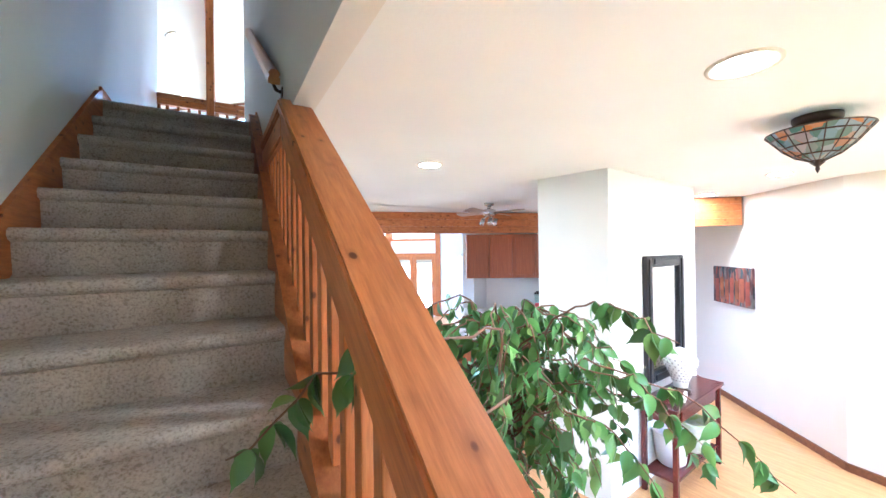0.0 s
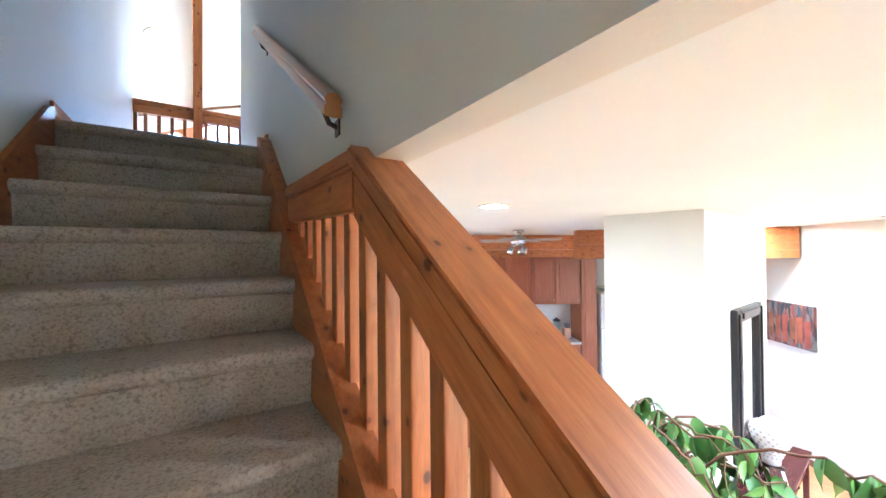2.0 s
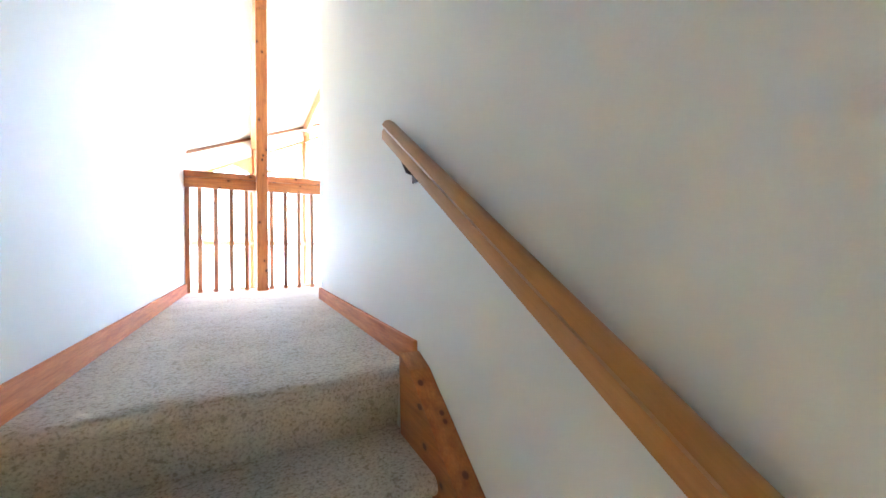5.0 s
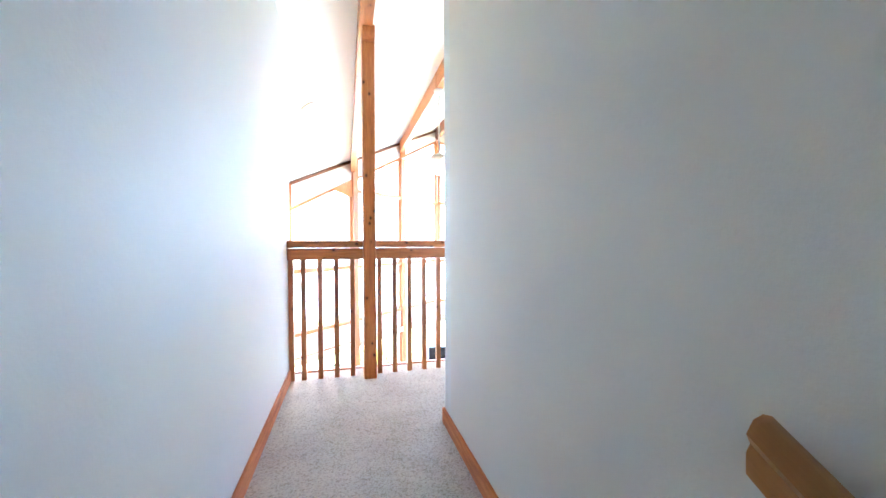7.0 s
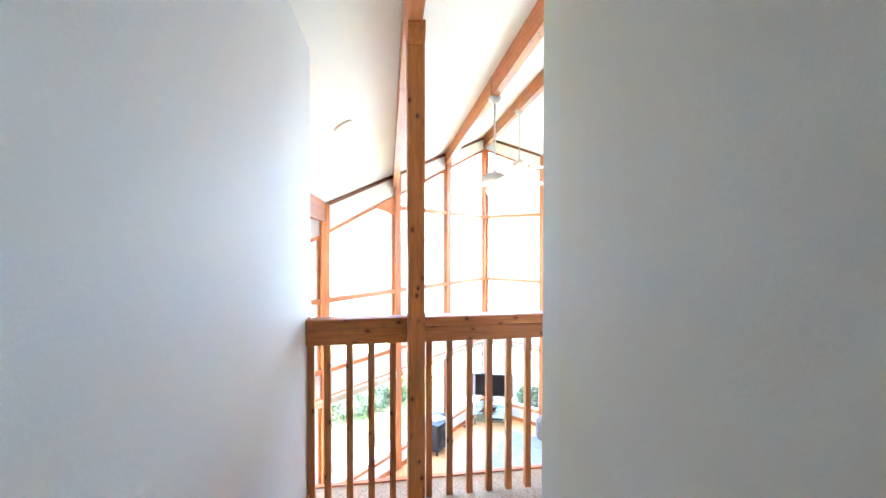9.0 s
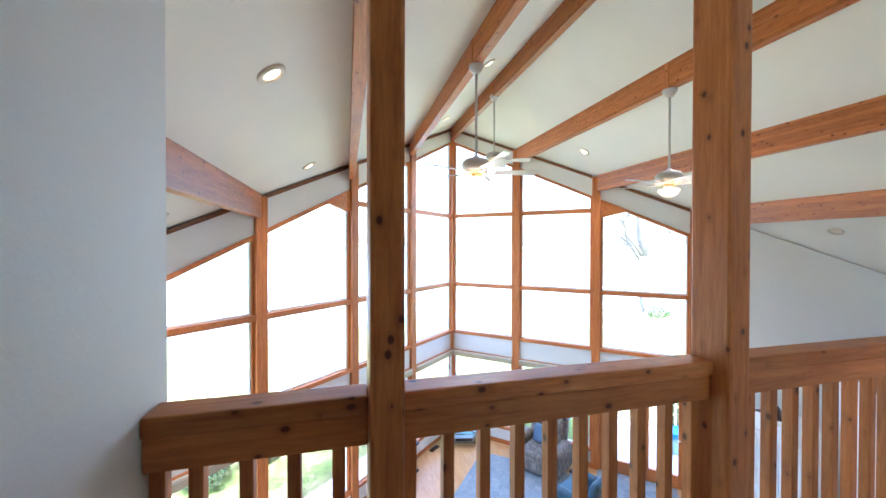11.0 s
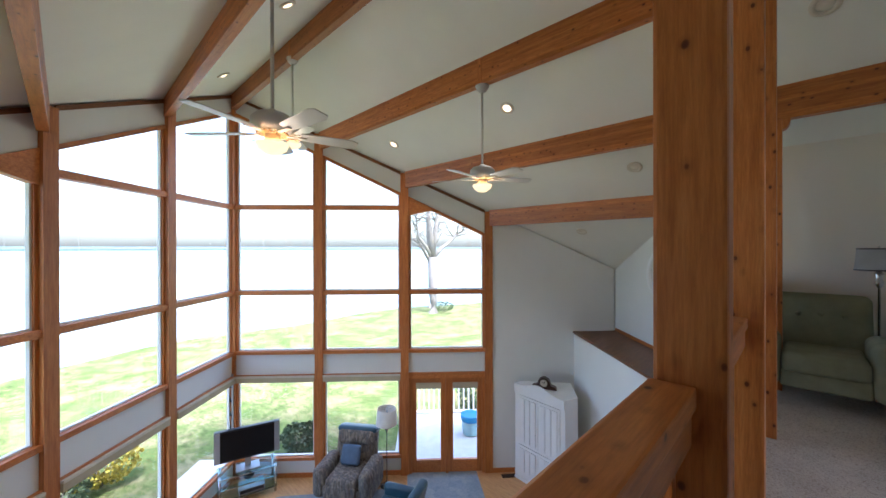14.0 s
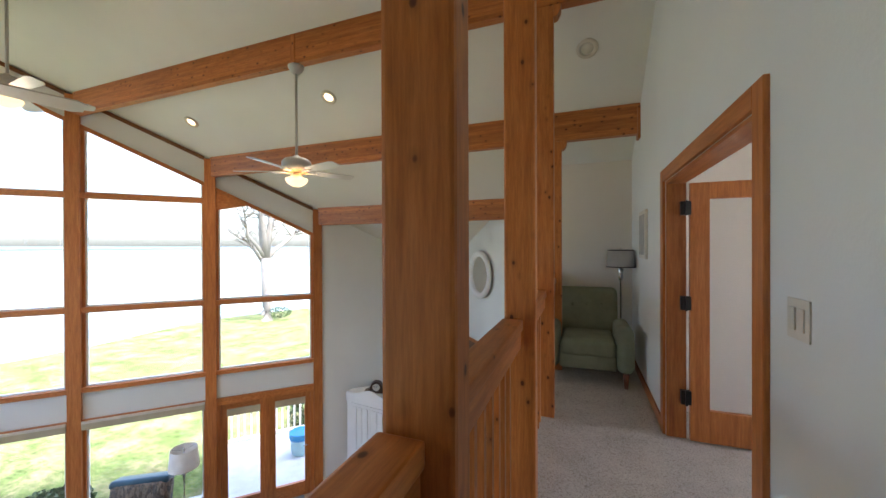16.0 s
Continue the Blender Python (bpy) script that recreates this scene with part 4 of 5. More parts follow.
soft("throw", BLUE_LEATHER, RC, (-0.41, 0.41, -0.17, 0.14, 0.57, 0.69), 0.055, rt, "dark blue throw")
cu = thing("cushion", "slate blue square cushion on the recliner seat", "cushion")
cu.matrix_world = pose(3.62, 8.72, ZF, 0, 0, 124) @ pose(0.0, -0.02, 0.49, 20, 0, 0)
soft("cover", BLUE_CLOTH, cu, (-0.19, 0.19, -0.06, 0.06, 0.0, 0.36), 0.055)
floor_lamp("floor_lamp", "chrome floor lamp with tapered white drum shade", (4.22, 8.33, ZF), 1.52, 0.21, 0.3, SHADE_W)
# blue armchair, back towards the gallery
BC = thing("blue_armchair", "dark blue leather armchair facing the windows", "armchair", (3.55, 7.25, ZF), 25)
soft("seat", BLUE_LEATHER, BC, (-0.28, 0.28, -0.3, 0.35, 0.2, 0.44), 0.06)
soft("backrest", BLUE_LEATHER, BC, (-0.3, 0.3, -0.1, 0.06, -0.1, 0.52), 0.07, pose(0, -0.3, 0.35, 12, 0, 0))
for s in (-1, 1):
    soft("armrest", BLUE_LEATHER, BC, (s * 0.36 - 0.07, s * 0.36 + 0.07, -0.36, 0.36, 0.08, 0.58), 0.06)
for dx in (-0.3, 0.3):
    for dy in (-0.28, 0.3):
        part("leg", lathe(bmesh.new(), [(0.018, 0), (0.03, 0.12)], 8, pose(dx, dy, 0)), LEGWOOD, BC)

# television on a glass stand
TS = thing("tv_stand", "chrome and glass television stand with three shelves", "tv stand", (2.24, 10.07, ZF), -14)
for dx in (-0.46, 0.46):
    for dy in (-0.2, 0.2):
        part("leg", lathe(bmesh.new(), [(0.022, 0), (0.022, 0.52)], 14, pose(dx, dy, 0)), CHROME, TS)
for z in (0.1, 0.3, 0.5):
    sh = part("shelf", boxed(-0.5, 0.5, -0.24, 0.24, z, z + 0.01, 0.003), GLASS_T, TS, "clear glass shelf")
    part("rail", boxed(-0.46, 0.46, -0.215, -0.195, z - 0.02, z - 0.001), CHROME, TS)
tv = thing("television", "flat television with silver side speakers on the stand", "television", (2.24, 10.05, ZF + 0.511), -16)
part("bezel", boxed(-0.55, 0.55, -0.05, 0.05, 0.2, 0.78, 0.01), BLACK, tv)
part("screen", boxed(-0.45, 0.45, -0.056, -0.051, 0.235, 0.75), SCREEN, tv)
for s in (-1, 1):
    part("speaker", boxed(s * 0.5 - 0.045, s * 0.5 + 0.045, -0.058, -0.051, 0.205, 0.775, 0.002), SILVER, tv)
part("neck", boxed(-0.05, 0.05, -0.02, 0.04, 0.03, 0.25, 0.008), SILVER, tv)
part("foot", boxed(-0.2, 0.2, -0.14, 0.14, 0.0, 0.025, 0.01), SILVER, tv)
pl = thing("disc_player", "silver disc player box on the lower shelf", "disc player", (2.29, 10.01, ZF + 0.111), -14)
part("body", boxed(-0.22, 0.22, -0.15, 0.15, 0, 0.09, 0.006), SILVER, pl)
part("front_panel", boxed(-0.2, 0.2, -0.156, -0.151, 0.015, 0.075), BLACK, pl)
bw = thing("bowl", "small dark bowl on the middle shelf", "bowl", (2.24, 10.0, ZF + 0.311))
part("body", lathe(bmesh.new(), [(0.04, 0), (0.09, 0.05), (0.1, 0.09), (0.095, 0.09), (0.08, 0.05), (0.02, 0.012)], 20, None, False), BLACK, bw)

# stove by the glass wall
SV = thing("wood_stove", "black cast iron stove standing before the glass wall", "stove", (0.62, 9.02, ZF), 44)
part("body", boxed(-0.27, 0.27, -0.22, 0.22, 0.14, 0.66, 0.02), IRON, SV)
part("top_plate", boxed(-0.31, 0.31, -0.26, 0.26, 0.66, 0.7, 0.012), IRON, SV)
part("base_plate", boxed(-0.3, 0.3, -0.25, 0.25, 0.1, 0.14, 0.01), IRON, SV)
dr = part("door", boxed(-0.2, 0.2, -0.245, -0.22, 0.2, 0.6, 0.012), IRON, SV)
for i in range(3):
    part("window", boxed(-0.16 + i * 0.11, -0.07 + i * 0.11, -0.25, -0.246, 0.3, 0.54, 0.002), SCREEN, dr)
part("handle", tube(bmesh.new(), [(0.17, -0.25, 0.4), (0.17, -0.28, 0.4), (0.17, -0.28, 0.48)], 0.008), CHROME, dr)
for dx in (-0.25, 0.25):
    for dy in (-0.2, 0.2):
        part("leg", lathe(bmesh.new(), [(0.022, 0), (0.016, 0.05), (0.035, 0.1)], 8, pose(dx, dy, 0)), IRON, SV)
pp = thing("paper_sheet", "crumpled white paper lying on the stove top", "paper", (0.62, 9.0, ZF + 0.701), 30)
bm = bmesh.new()
bmesh.ops.create_grid(bm, x_segments=10, y_segments=8, size=0.15)
rnd = random.Random(3)
for v in bm.verts:
    v.co.z = 0.005 + abs(rnd.gauss(0, 0.012))
    v.co.y *= 0.8
part("sheet", bm, WHITE, pp)

# corner cabinet
CC = thing("corner_cabinet", "tall white corner cupboard with panelled doors, scalloped top", "cupboard")
A0, A1, A2, A3, A4 = (6.98, 5.85), (6.4, 6.64), (6.23, 6.68), (6.08, 5.53), (6.36, 5.42)
part("body", slab_xy([A0, A1, A2, A3, A4], ZF + 0.06, ZF + 1.92), WHITE, CC)
fx, fy = A3[0] - A2[0], A3[1] - A2[1]
fl = math.hypot(fx, fy)
ex, ey = fx / fl, fy / fl
nx, ny = ey, -ex
if nx > 0:
    nx, ny = -nx, -ny


def fpt(u, o, z):
    return (A2[0] + ex * u + nx * o, A2[1] + ey * u + ny * o, z)


def fbox(u0, u1, o0, o1, z0, z1):
    return prism(bmesh.new(), [(u0, z0), (u1, z0), (u1, z1), (u0, z1)], lambda a, b, s: fpt(a, o1 if s else o0, b))


for a, b in ((0.1, fl / 2 - 0.005), (fl / 2 + 0.005, fl - 0.1)):
    for z0, z1 in ((ZF + 0.16, ZF + 0.72), (ZF + 0.76, ZF + 1.72)):
        dd = part("door", fbox(a, b, 0.0, 0.022, z0, z1), WHITE, CC)
        n = 3
        for i in range(n):
            w = (b - a - 0.08) / n
            part("panel", fbox(a + 0.04 + i * w + 0.01, a + 0.04 + (i + 1) * w - 0.01, 0.022, 0.042, z0 + 0.05, z1 - 0.05), WHITE, dd)
    part("knob", lathe(bmesh.new(), [(0.008, 0), (0.016, 0.015), (0.001, 0.025)], 10, Matrix.Translation(fpt((a + b) / 2 + (0.18 if a < 0.2 else -0.18), 0.03, ZF + 1.05)) @ pose(0, 0, 0, 90, 0, yaw_of(ny, -nx) + 0)), CHROME, CC)
poly = [(0.0, ZF + 1.74)] + [(u * fl, ZF + 1.92 + 0.1 * (0.5 - 0.5 * math.cos(2 * math.pi * u)) ** 2) for u in [i / 20 for i in range(21)]] + [(fl, ZF + 1.74)]
part("crest", prism(bmesh.new(), poly, lambda a, b, s: fpt(a, 0.03 if s else 0.001, b)), WHITE, CC)
part("plinth", slab_xy([A0, A1, (A2[0] - 0.02, A2[1]), (A3[0] - 0.02, A3[1] - 0.02), A4], ZF, ZF + 0.06), WHITE, CC)
CK = thing("mantel_clock", "dark wooden mantel clock on top of the cupboard", "clock", (6.36, 6.1, ZF + 1.921), -68)
bm = prism(bmesh.new(), [(-0.24, 0)] + [(-0.22, 0.05), (-0.13, 0.08)] + [(0.12 * -math.cos(a), 0.1 + 0.12 * math.sin(a)) for a in [i * math.pi / 10 for i in range(1, 10)]] + [(0.13, 0.08), (0.22, 0.05), (0.24, 0)], lambda a, b, s: (a, 0.06 if s else -0.06, b))
part("case", bm, plain("dark walnut", (0.05, 0.022, 0.014), 0.35), CK)
part("dial", lathe(bmesh.new(), [(0.07, 0.0), (0.07, 0.006)], 24, pose(0, -0.06, 0.12, 90, 0, 0)), CREAM, CK)
part("bezel", lathe(bmesh.new(), [(0.078, 0.0), (0.078, 0.009), (0.07, 0.011), (0.07, 0.0)], 24, pose(0, -0.06, 0.12, 90, 0, 0), False), BRONZE, CK)
for a, ln in ((40, 0.04), (-70, 0.055)):
    part("clock_hand", boxed(-0.003, 0.003, -0.069, -0.067, 0, ln, 0, pose(0, 0, 0.12) @ pose(0, 0, 0, 0, a, 0)), BLACK, CK)
# white side chair by the cupboard
WC = thing("white_chair", "white wooden side chair beside the corner cupboard", "chair", (5.78, 5.5, ZF), 60)
part("seat", boxed(-0.21, 0.21, -0.2, 0.22, 0.43, 0.46, 0.01), WHITE, WC)
for dx in (-0.19, 0.19):
    part("leg", boxed(dx - 0.018, dx + 0.018, 0.16, 0.196, 0, 0.43, 0.004), WHITE, WC)
    part("back_post", boxed(dx - 0.018, dx + 0.018, -0.2, -0.165, 0, 0.98, 0.004), WHITE, WC)
for z in (0.62, 0.78, 0.92):
    part("back_slat", boxed(-0.172, 0.172, -0.192, -0.174, z, z + 0.06, 0.004), WHITE, WC)

# ---- lower hall ----
COLP = [(2.59, -1.44), (4.4, -1.28), (4.4, -0.62), (2.446, -0.778)]
structure("wall_pier", slab_xy(COLP, ZF, ZC), WALL, "broad white pier standing free in the hall", "wall")
OB = [(7.0, 0.27), (5.0, -2.33), (4.87, -3.1), (4.75, YB)]
for (ax, ay), (bx, by) in zip(OB, OB[1:]):
    L = math.hypot(bx - ax, by - ay)
    px, py = -(by - ay) / L * 0.12, (bx - ax) / L * 0.12
    structure("wall_entry", slab_xy([(ax, ay), (bx, by), (bx + px, by + py), (ax + px, ay + py)], ZF, ZC), WALL_WARM, "cream wall of the entry hall", "wall")
    px, py = -px * 0.15, -py * 0.15
    structure("baseboard", slab_xy([(ax, ay), (bx, by), (bx + px, by + py), (ax + px, ay + py)], ZF, ZF + 0.08), DARK_TRIM, "dark brown baseboard of the entry hall", "baseboard")
structure("wall_entry_end", boxed(6.9, 7.02, 0.27, 1.6, ZF, ZC), WALL_WARM, "cream end wall of the entry hall", "wall")


def obliq(bm, s0, s1, o0, o1, z0, z1):
    """A box on the slanting entry wall, s metres from its near corner."""
    dx, dy = (OB[0][0] - OB[1][0]), (OB[0][1] - OB[1][1])
    L = math.hypot(dx, dy)
    dx, dy = dx / L, dy / L
    nx, ny = -dy, dx
    return prism(bm, [(s0, z0), (s1, z0), (s1, z1), (s0, z1)], lambda a, b, s: (OB[1][0] + dx * a + nx * (o1 if s else o0), OB[1][1] + dy * a + ny * (o1 if s else o0), b))


ptg = thing("abstract_painting", "red and teal abstract canvas on the entry wall", "painting")
part("canvas", obliq(bmesh.new(), 1.19, 1.99, 0.002, 0.04, 0.83, 1.36), PAINTING, ptg)
for i in range(7):
    a = 1.23 + i * 0.105
    part("brush_figure", obliq(bmesh.new(), a, a + 0.07, 0.04, 0.044, 0.86 + 0.03 * (i % 3), 1.18 + 0.03 * (i % 2)), plain("red brush paint", (0.32, 0.07 + 0.02 * (i % 3), 0.04), 0.6, var=0.5), ptg)
bmx = thing("ceiling_beam", "layered cedar beam stub at the entry ceiling", "beam", kind="structure")
for i in range(4):
    part("lamination", prism(bmesh.new(), [(5.8, -1.23), (3.88, 0.54), (4.0, 0.67), (5.92, -1.1)], lambda a, b, s, i=i: (a, b, 1.94 + 0.0965 * i + (0.0935 if s else 0))), CEDAR_X, bmx)
# kitchen header beam
kb = thing("kitchen_beam", "layered cedar header beam over the kitchen", "beam", kind="structure")
for i in range(3):
    part("lamination", prism(bmesh.new(), [(1.78, 2.75), (6.38, 1.07), (6.44, 1.17), (1.84, 2.85)], lambda a, b, s, i=i: (a, b, 1.95 + 0.1255 * i + (0.122 if s else 0))), CEDAR_X, kb)

# mirror on the pier
pm = thing("wall_mirror", "tall mirror in a black moulded frame on the white pier", "mirror", (3.57, -1.354, 0.36), math.degrees(math.atan2(0.16, 1.81)))
for x0, x1, z0, z1 in ((-0.41, -0.3, 0, 1.21), (0.3, 0.41, 0, 1.21), (-0.3, 0.3, 0, 0.11), (-0.3, 0.3, 1.1, 1.21)):
    part("frame", boxed(x0, x1, -0.045, 0, z0, z1, 0.012), BLACK, pm)
    part("frame_lip", boxed(x0 + 0.03, x1 - 0.03, -0.06, -0.045, z0 + 0.03, z1 - 0.03, 0.006), BLACK, pm)
part("glass", boxed(-0.3, 0.3, -0.02, -0.008, 0.11, 1.1), MIRROR, pm)

# console table
TB = thing("console_table", "dark red mahogany console table with drawer and lower shelf", "console table", (3.59, -1.52, ZF), 5)
TB.scale = (0.93, 0.9, 1.0)
part("top", boxed(-0.6, 0.6, -0.19, 0.17, 0.79, 0.82, 0.006), MAHOGANY, TB)
part("apron", boxed(-0.53, 0.53, -0.15, 0.15, 0.66, 0.79, 0.002), MAHOGANY, TB)
dw = part("drawer", boxed(-0.42, 0.42, -0.162, -0.15, 0.68, 0.77, 0.003), MAHOGANY, TB)
part("knob", lathe(bmesh.new(), [(0.006, 0), (0.013, 0.012), (0.001, 0.02)], 10, pose(0, -0.162, 0.725, 90, 0, 0)), BRONZE, dw)
part("shelf", boxed(-0.53, 0.53, -0.15, 0.15, 0.16, 0.185, 0.003), MAHOGANY, TB)
for dx in (-0.54, 0.54):
    for dy in (-0.15, 0.14):
        part("leg", boxed(dx - 0.022, dx + 0.022, dy - 0.022, dy + 0.022, 0, 0.79, 0.004), MAHOGANY, TB)
tl = thing("table_lamp", "white pierced ceramic jar lamp on a dark foot", "lamp", (3.56, -1.52, ZF + 0.821))
tl.scale = (0.86, 0.86, 0.86)
part("foot", lathe(bmesh.new(), [(0.1, 0), (0.1, 0.02), (0.06, 0.035), (0.06, 0.05)], 24), BRONZE, tl)
bm = lathe(bmesh.new(), [(0.07, 0.05), (0.075, 0.1), (0.11, 0.19), (0.165, 0.3), (0.17, 0.36), (0.14, 0.41), (0.08, 0.43), (0.08, 0.45), (0.055, 0.47), (0.01, 0.49)], 28)
part("jar", bm, CERAMIC, tl)
bm = bmesh.new()
for i in range(8):
    for j in range(18):
        a = j * 0.349 + (i % 2) * 0.17
        z = 0.13 + i * 0.034
        r = np.interp(z, [0.1, 0.19, 0.3, 0.36, 0.41], [0.075, 0.11, 0.165, 0.17, 0.14])
        box(bm, -0.009, 0.009, -0.004, 0.003, -0.009, 0.009, 0, pose(r * math.cos(a), r * math.sin(a), z, 0, 0, math.degrees(a) - 90))
tagged(part("piercing", bm, SHADE_G, tl), kind="stuff")
bx = thing("tissue_box", "small white box with dark print on the table", "box", (3.36, -1.6, ZF + 0.821), 20)
part("body", boxed(-0.1, 0.1, -0.06, 0.06, 0, 0.045, 0.004), WHITE, bx)
part("insert", boxed(-0.07, 0.07, -0.035, 0.035, 0.045, 0.06, 0.003), MAHOGANY, bx)
for nm, dx, mt, lbl in (("ceramic_planter", -0.22, CERAMIC, "white ceramic planter on the lower table shelf"), ("leafy_jar", 0.22, POT_LEAFY, "white jar with green leaf print on the shelf")):
    jr = thing(nm, lbl, "planter", (3.59 + dx, -1.52, ZF + 0.186))
    part("body", lathe(bmesh.new(), [(0.09, 0), (0.12, 0.03), (0.15, 0.28), (0.155, 0.3), (0.14, 0.3), (0.11, 0.04)], 26, None, False), mt, jr)

# stained-glass ceiling lamp
SL = thing("stained_glass_lamp", "stained glass bowl ceiling lamp with dark bronze fittings", "ceiling lamp", (2.466, -2.741, ZC))
part("ceiling_plate", lathe(bmesh.new(), [(0.05, -0.055), (0.09, -0.045), (0.1, -0.02), (0.1, 0)], 24), BRONZE, SL)
part("stem", lathe(bmesh.new(), [(0.012, -0.26), (0.012, -0.05)], 8), BRONZE, SL)
sh = [(0.03, -0.235), (0.09, -0.205), (0.14, -0.16), (0.18, -0.11), (0.205, -0.08)]
bowl = part("shade", lathe(bmesh.new(), sh, 32, None, False), TIFFANY, SL, "leaded stained glass bowl")
bm = bmesh.new()
for i in range(16):
    a = i * 0.3927
    tube(bm, [((r + 0.002) * math.cos(a), (r + 0.002) * math.sin(a), z) for r, z in sh], 0.0028, 5)
for r, z in sh:
    tube(bm, [((r + 0.002) * math.cos(a), (r + 0.002) * math.sin(a), z) for a in [i * 0.19635 for i in range(33)]], 0.004, 5)
tagged(part("leading", bm, BRONZE, SL), "dark lead lines", kind="stuff")
part("finial", lathe(bmesh.new(), [(0.001, -0.3), (0.01, -0.28), (0.008, -0.265), (0.03, -0.245)], 12, None, False), BRONZE, SL)


def flat_can(x, y, r, watts):
    c = thing("recessed_light", "round recessed ceiling light with pale trim, lit", "recessed light", (x, y, ZC), 0, "hall recessed lights")
    part("trim_ring", lathe(bmesh.new(), [(r + 0.025, 0.0), (r + 0.022, -0.008), (r, -0.006), (r - 0.002, 0.0)], 28, None, False), CREAM, c)
    bm = lathe(bmesh.new(), [(0.001, -0.003), (r, -0.0025)], 28, None, False)
    part("lens", bm, CAN_GLOW, c)
    ld = bpy.data.lights.new("recessed", "SPOT")
    ld.energy, ld.color, ld.spot_size, ld.spot_blend, ld.shadow_soft_size = watts, (1.0, 0.92, 0.84), radians(135), 0.85, 0.3
    new("recessed_lamp", ld).matrix_world = pose(x, y, ZC - 0.03)


HALL_W = 3.8
for x, y, r in ((1.457, -2.78, 0.095), (4.283, -2.059, 0.08), (5.229, -1.059, 0.08), (1.21, -0.825, 0.08)):
    flat_can(x, y, r, HALL_W)

# kitchen ceiling fan
KF = thing("kitchen_fan", "brushed nickel ceiling fan with small spotlights", "ceiling fan", (3.16, 0.89, ZC))
part("mount", lathe(bmesh.new(), [(0.05, -0.2), (0.1, -0.17), (0.1, -0.1), (0.03, -0.08), (0.03, -0.05), (0.07, -0.03), (0.07, 0)], 20), CHROME, KF)
for i in range(4):
    bm = prism(bmesh.new(), [(0.1, -0.05), (0.54, -0.075), (0.57, 0.0), (0.54, 0.075), (0.1, 0.05)], lambda a, b, s: (a, b, -0.14 + 0.25 * b + (0.007 if s else 0)))
    bmesh.ops.transform(bm, matrix=pose(0, 0, 0, 0, 0, 20 + 90 * i), verts=bm.verts)
    part("blade", bm, plain("pale wood blade", (0.4, 0.3, 0.22), 0.5), KF)
for i in range(3):
    a = 2.094 * i
    bm = lathe(bmesh.new(), [(0.025, 0.06), (0.045, -0.04)], 12, pose(0.11 * math.cos(a), 0.11 * math.sin(a), -0.28, 25, 0, 60 * i))
    tube(bm, [(0, 0, -0.19), (0.11 * math.cos(a), 0.11 * math.sin(a), -0.23)], 0.009)
    part("spotlight", bm, CHROME, KF)

# kitchen cabinets in one slanting run; local x along the run, +y towards the room
KANG = yaw_of(0.84, -0.55)
KM = pose(3.93, 2.67, ZF, 0, 0, KANG)


def cabinet(name, label, x0, x1, z0, z1, depth, doors, drawers=0):
    c = thing(name, label, "cabinet", group="kitchen cabinets")
    c.matrix_world = KM @ Matrix.Translation((x0, 0, 0))
    w = x1 - x0
    part("body", boxed(0, w, 0, depth, z0, z1, 0.002), CHERRY, c)
    zz = z1
    for d in range(drawers):
        o = part("drawer", boxed(0.01, w - 0.01, -0.02, -0.001, z1 - 0.16, z1 - 0.015, 0.004), CHERRY, c)
        part("knob", lathe(bmesh.new(), [(0.006, 0), (0.014, 0.02), (0.001, 0.026)], 8, pose(w / 2, -0.02, z1 - 0.09, 90, 0, 0)), CHROME, o)
        zz = z1 - 0.17
    for i in range(doors):
        a, b = i * w / doors + 0.006, (i + 1) * w / doors - 0.006
        o = part("door", boxed(a, b, -0.02, -0.001, z0 + 0.01, zz - 0.008, 0.004), CHERRY, c)
        part("panel", boxed(a + 0.06, b - 0.06, -0.027, -0.0205, z0 + 0.07, zz - 0.07, 0.006), CHERRY, o)
        part("knob", lathe(bmesh.new(), [(0.006, 0), (0.014, 0.02), (0.001, 0.026)], 8, pose(b - 0.03 if i % 2 == 0 else a + 0.03, -0.02, z0 + 0.08 if z0 > 1 else zz - 0.07, 90, 0, 0)), CHROME, o)
    return c


x = 0.05
for i in range(4):
    cabinet("wall_cabinet", "cherry wall cabinet with raised panel doors", x, x + 0.45, 1.63, 2.5, 0.32, 1)
    x += 0.452
x = 0.05
for i in range(2):
    cabinet("base_cabinet", "cherry base cabinet with drawer and doors", x, x + 0.9, 0.1, 0.9, 0.5, 2, 1)
    x += 0.904
cabinet("tall_cabinet", "tall cherry pantry cabinet beside the worktop", 1.87, 2.16, 0.05, 2.5, 0.55, 1)
ct = thing("countertop", "speckled pale kitchen worktop on the cherry cabinets", "worktop")
ct.matrix_world = KM
part("slab", boxed(0.0, 1.86, -0.04, 0.62, 0.902, 0.94, 0.006), STONE_TOP, ct)
structure("wall_kitchen", prism(bmesh.new(), [(-0.02, 0.64), (3.3, 0.64), (3.3, 0.72), (-0.02, 0.72)], lambda a, b, s: tuple(KM @ Vector((a, b, 2.9 if s else 0)))), WALL, "white kitchen wall behind the cabinets", "wall")
fr = thing("refrigerator", "tall white refrigerator beside the cherry pantry cabinet", "refrigerator")
fr.matrix_world = KM @ Matrix.Translation((2.2, -0.12, 0))
part("body", boxed(0.0, 0.82, 0.06, 0.7, 0.02, 1.82, 0.012), ALMOND, fr)
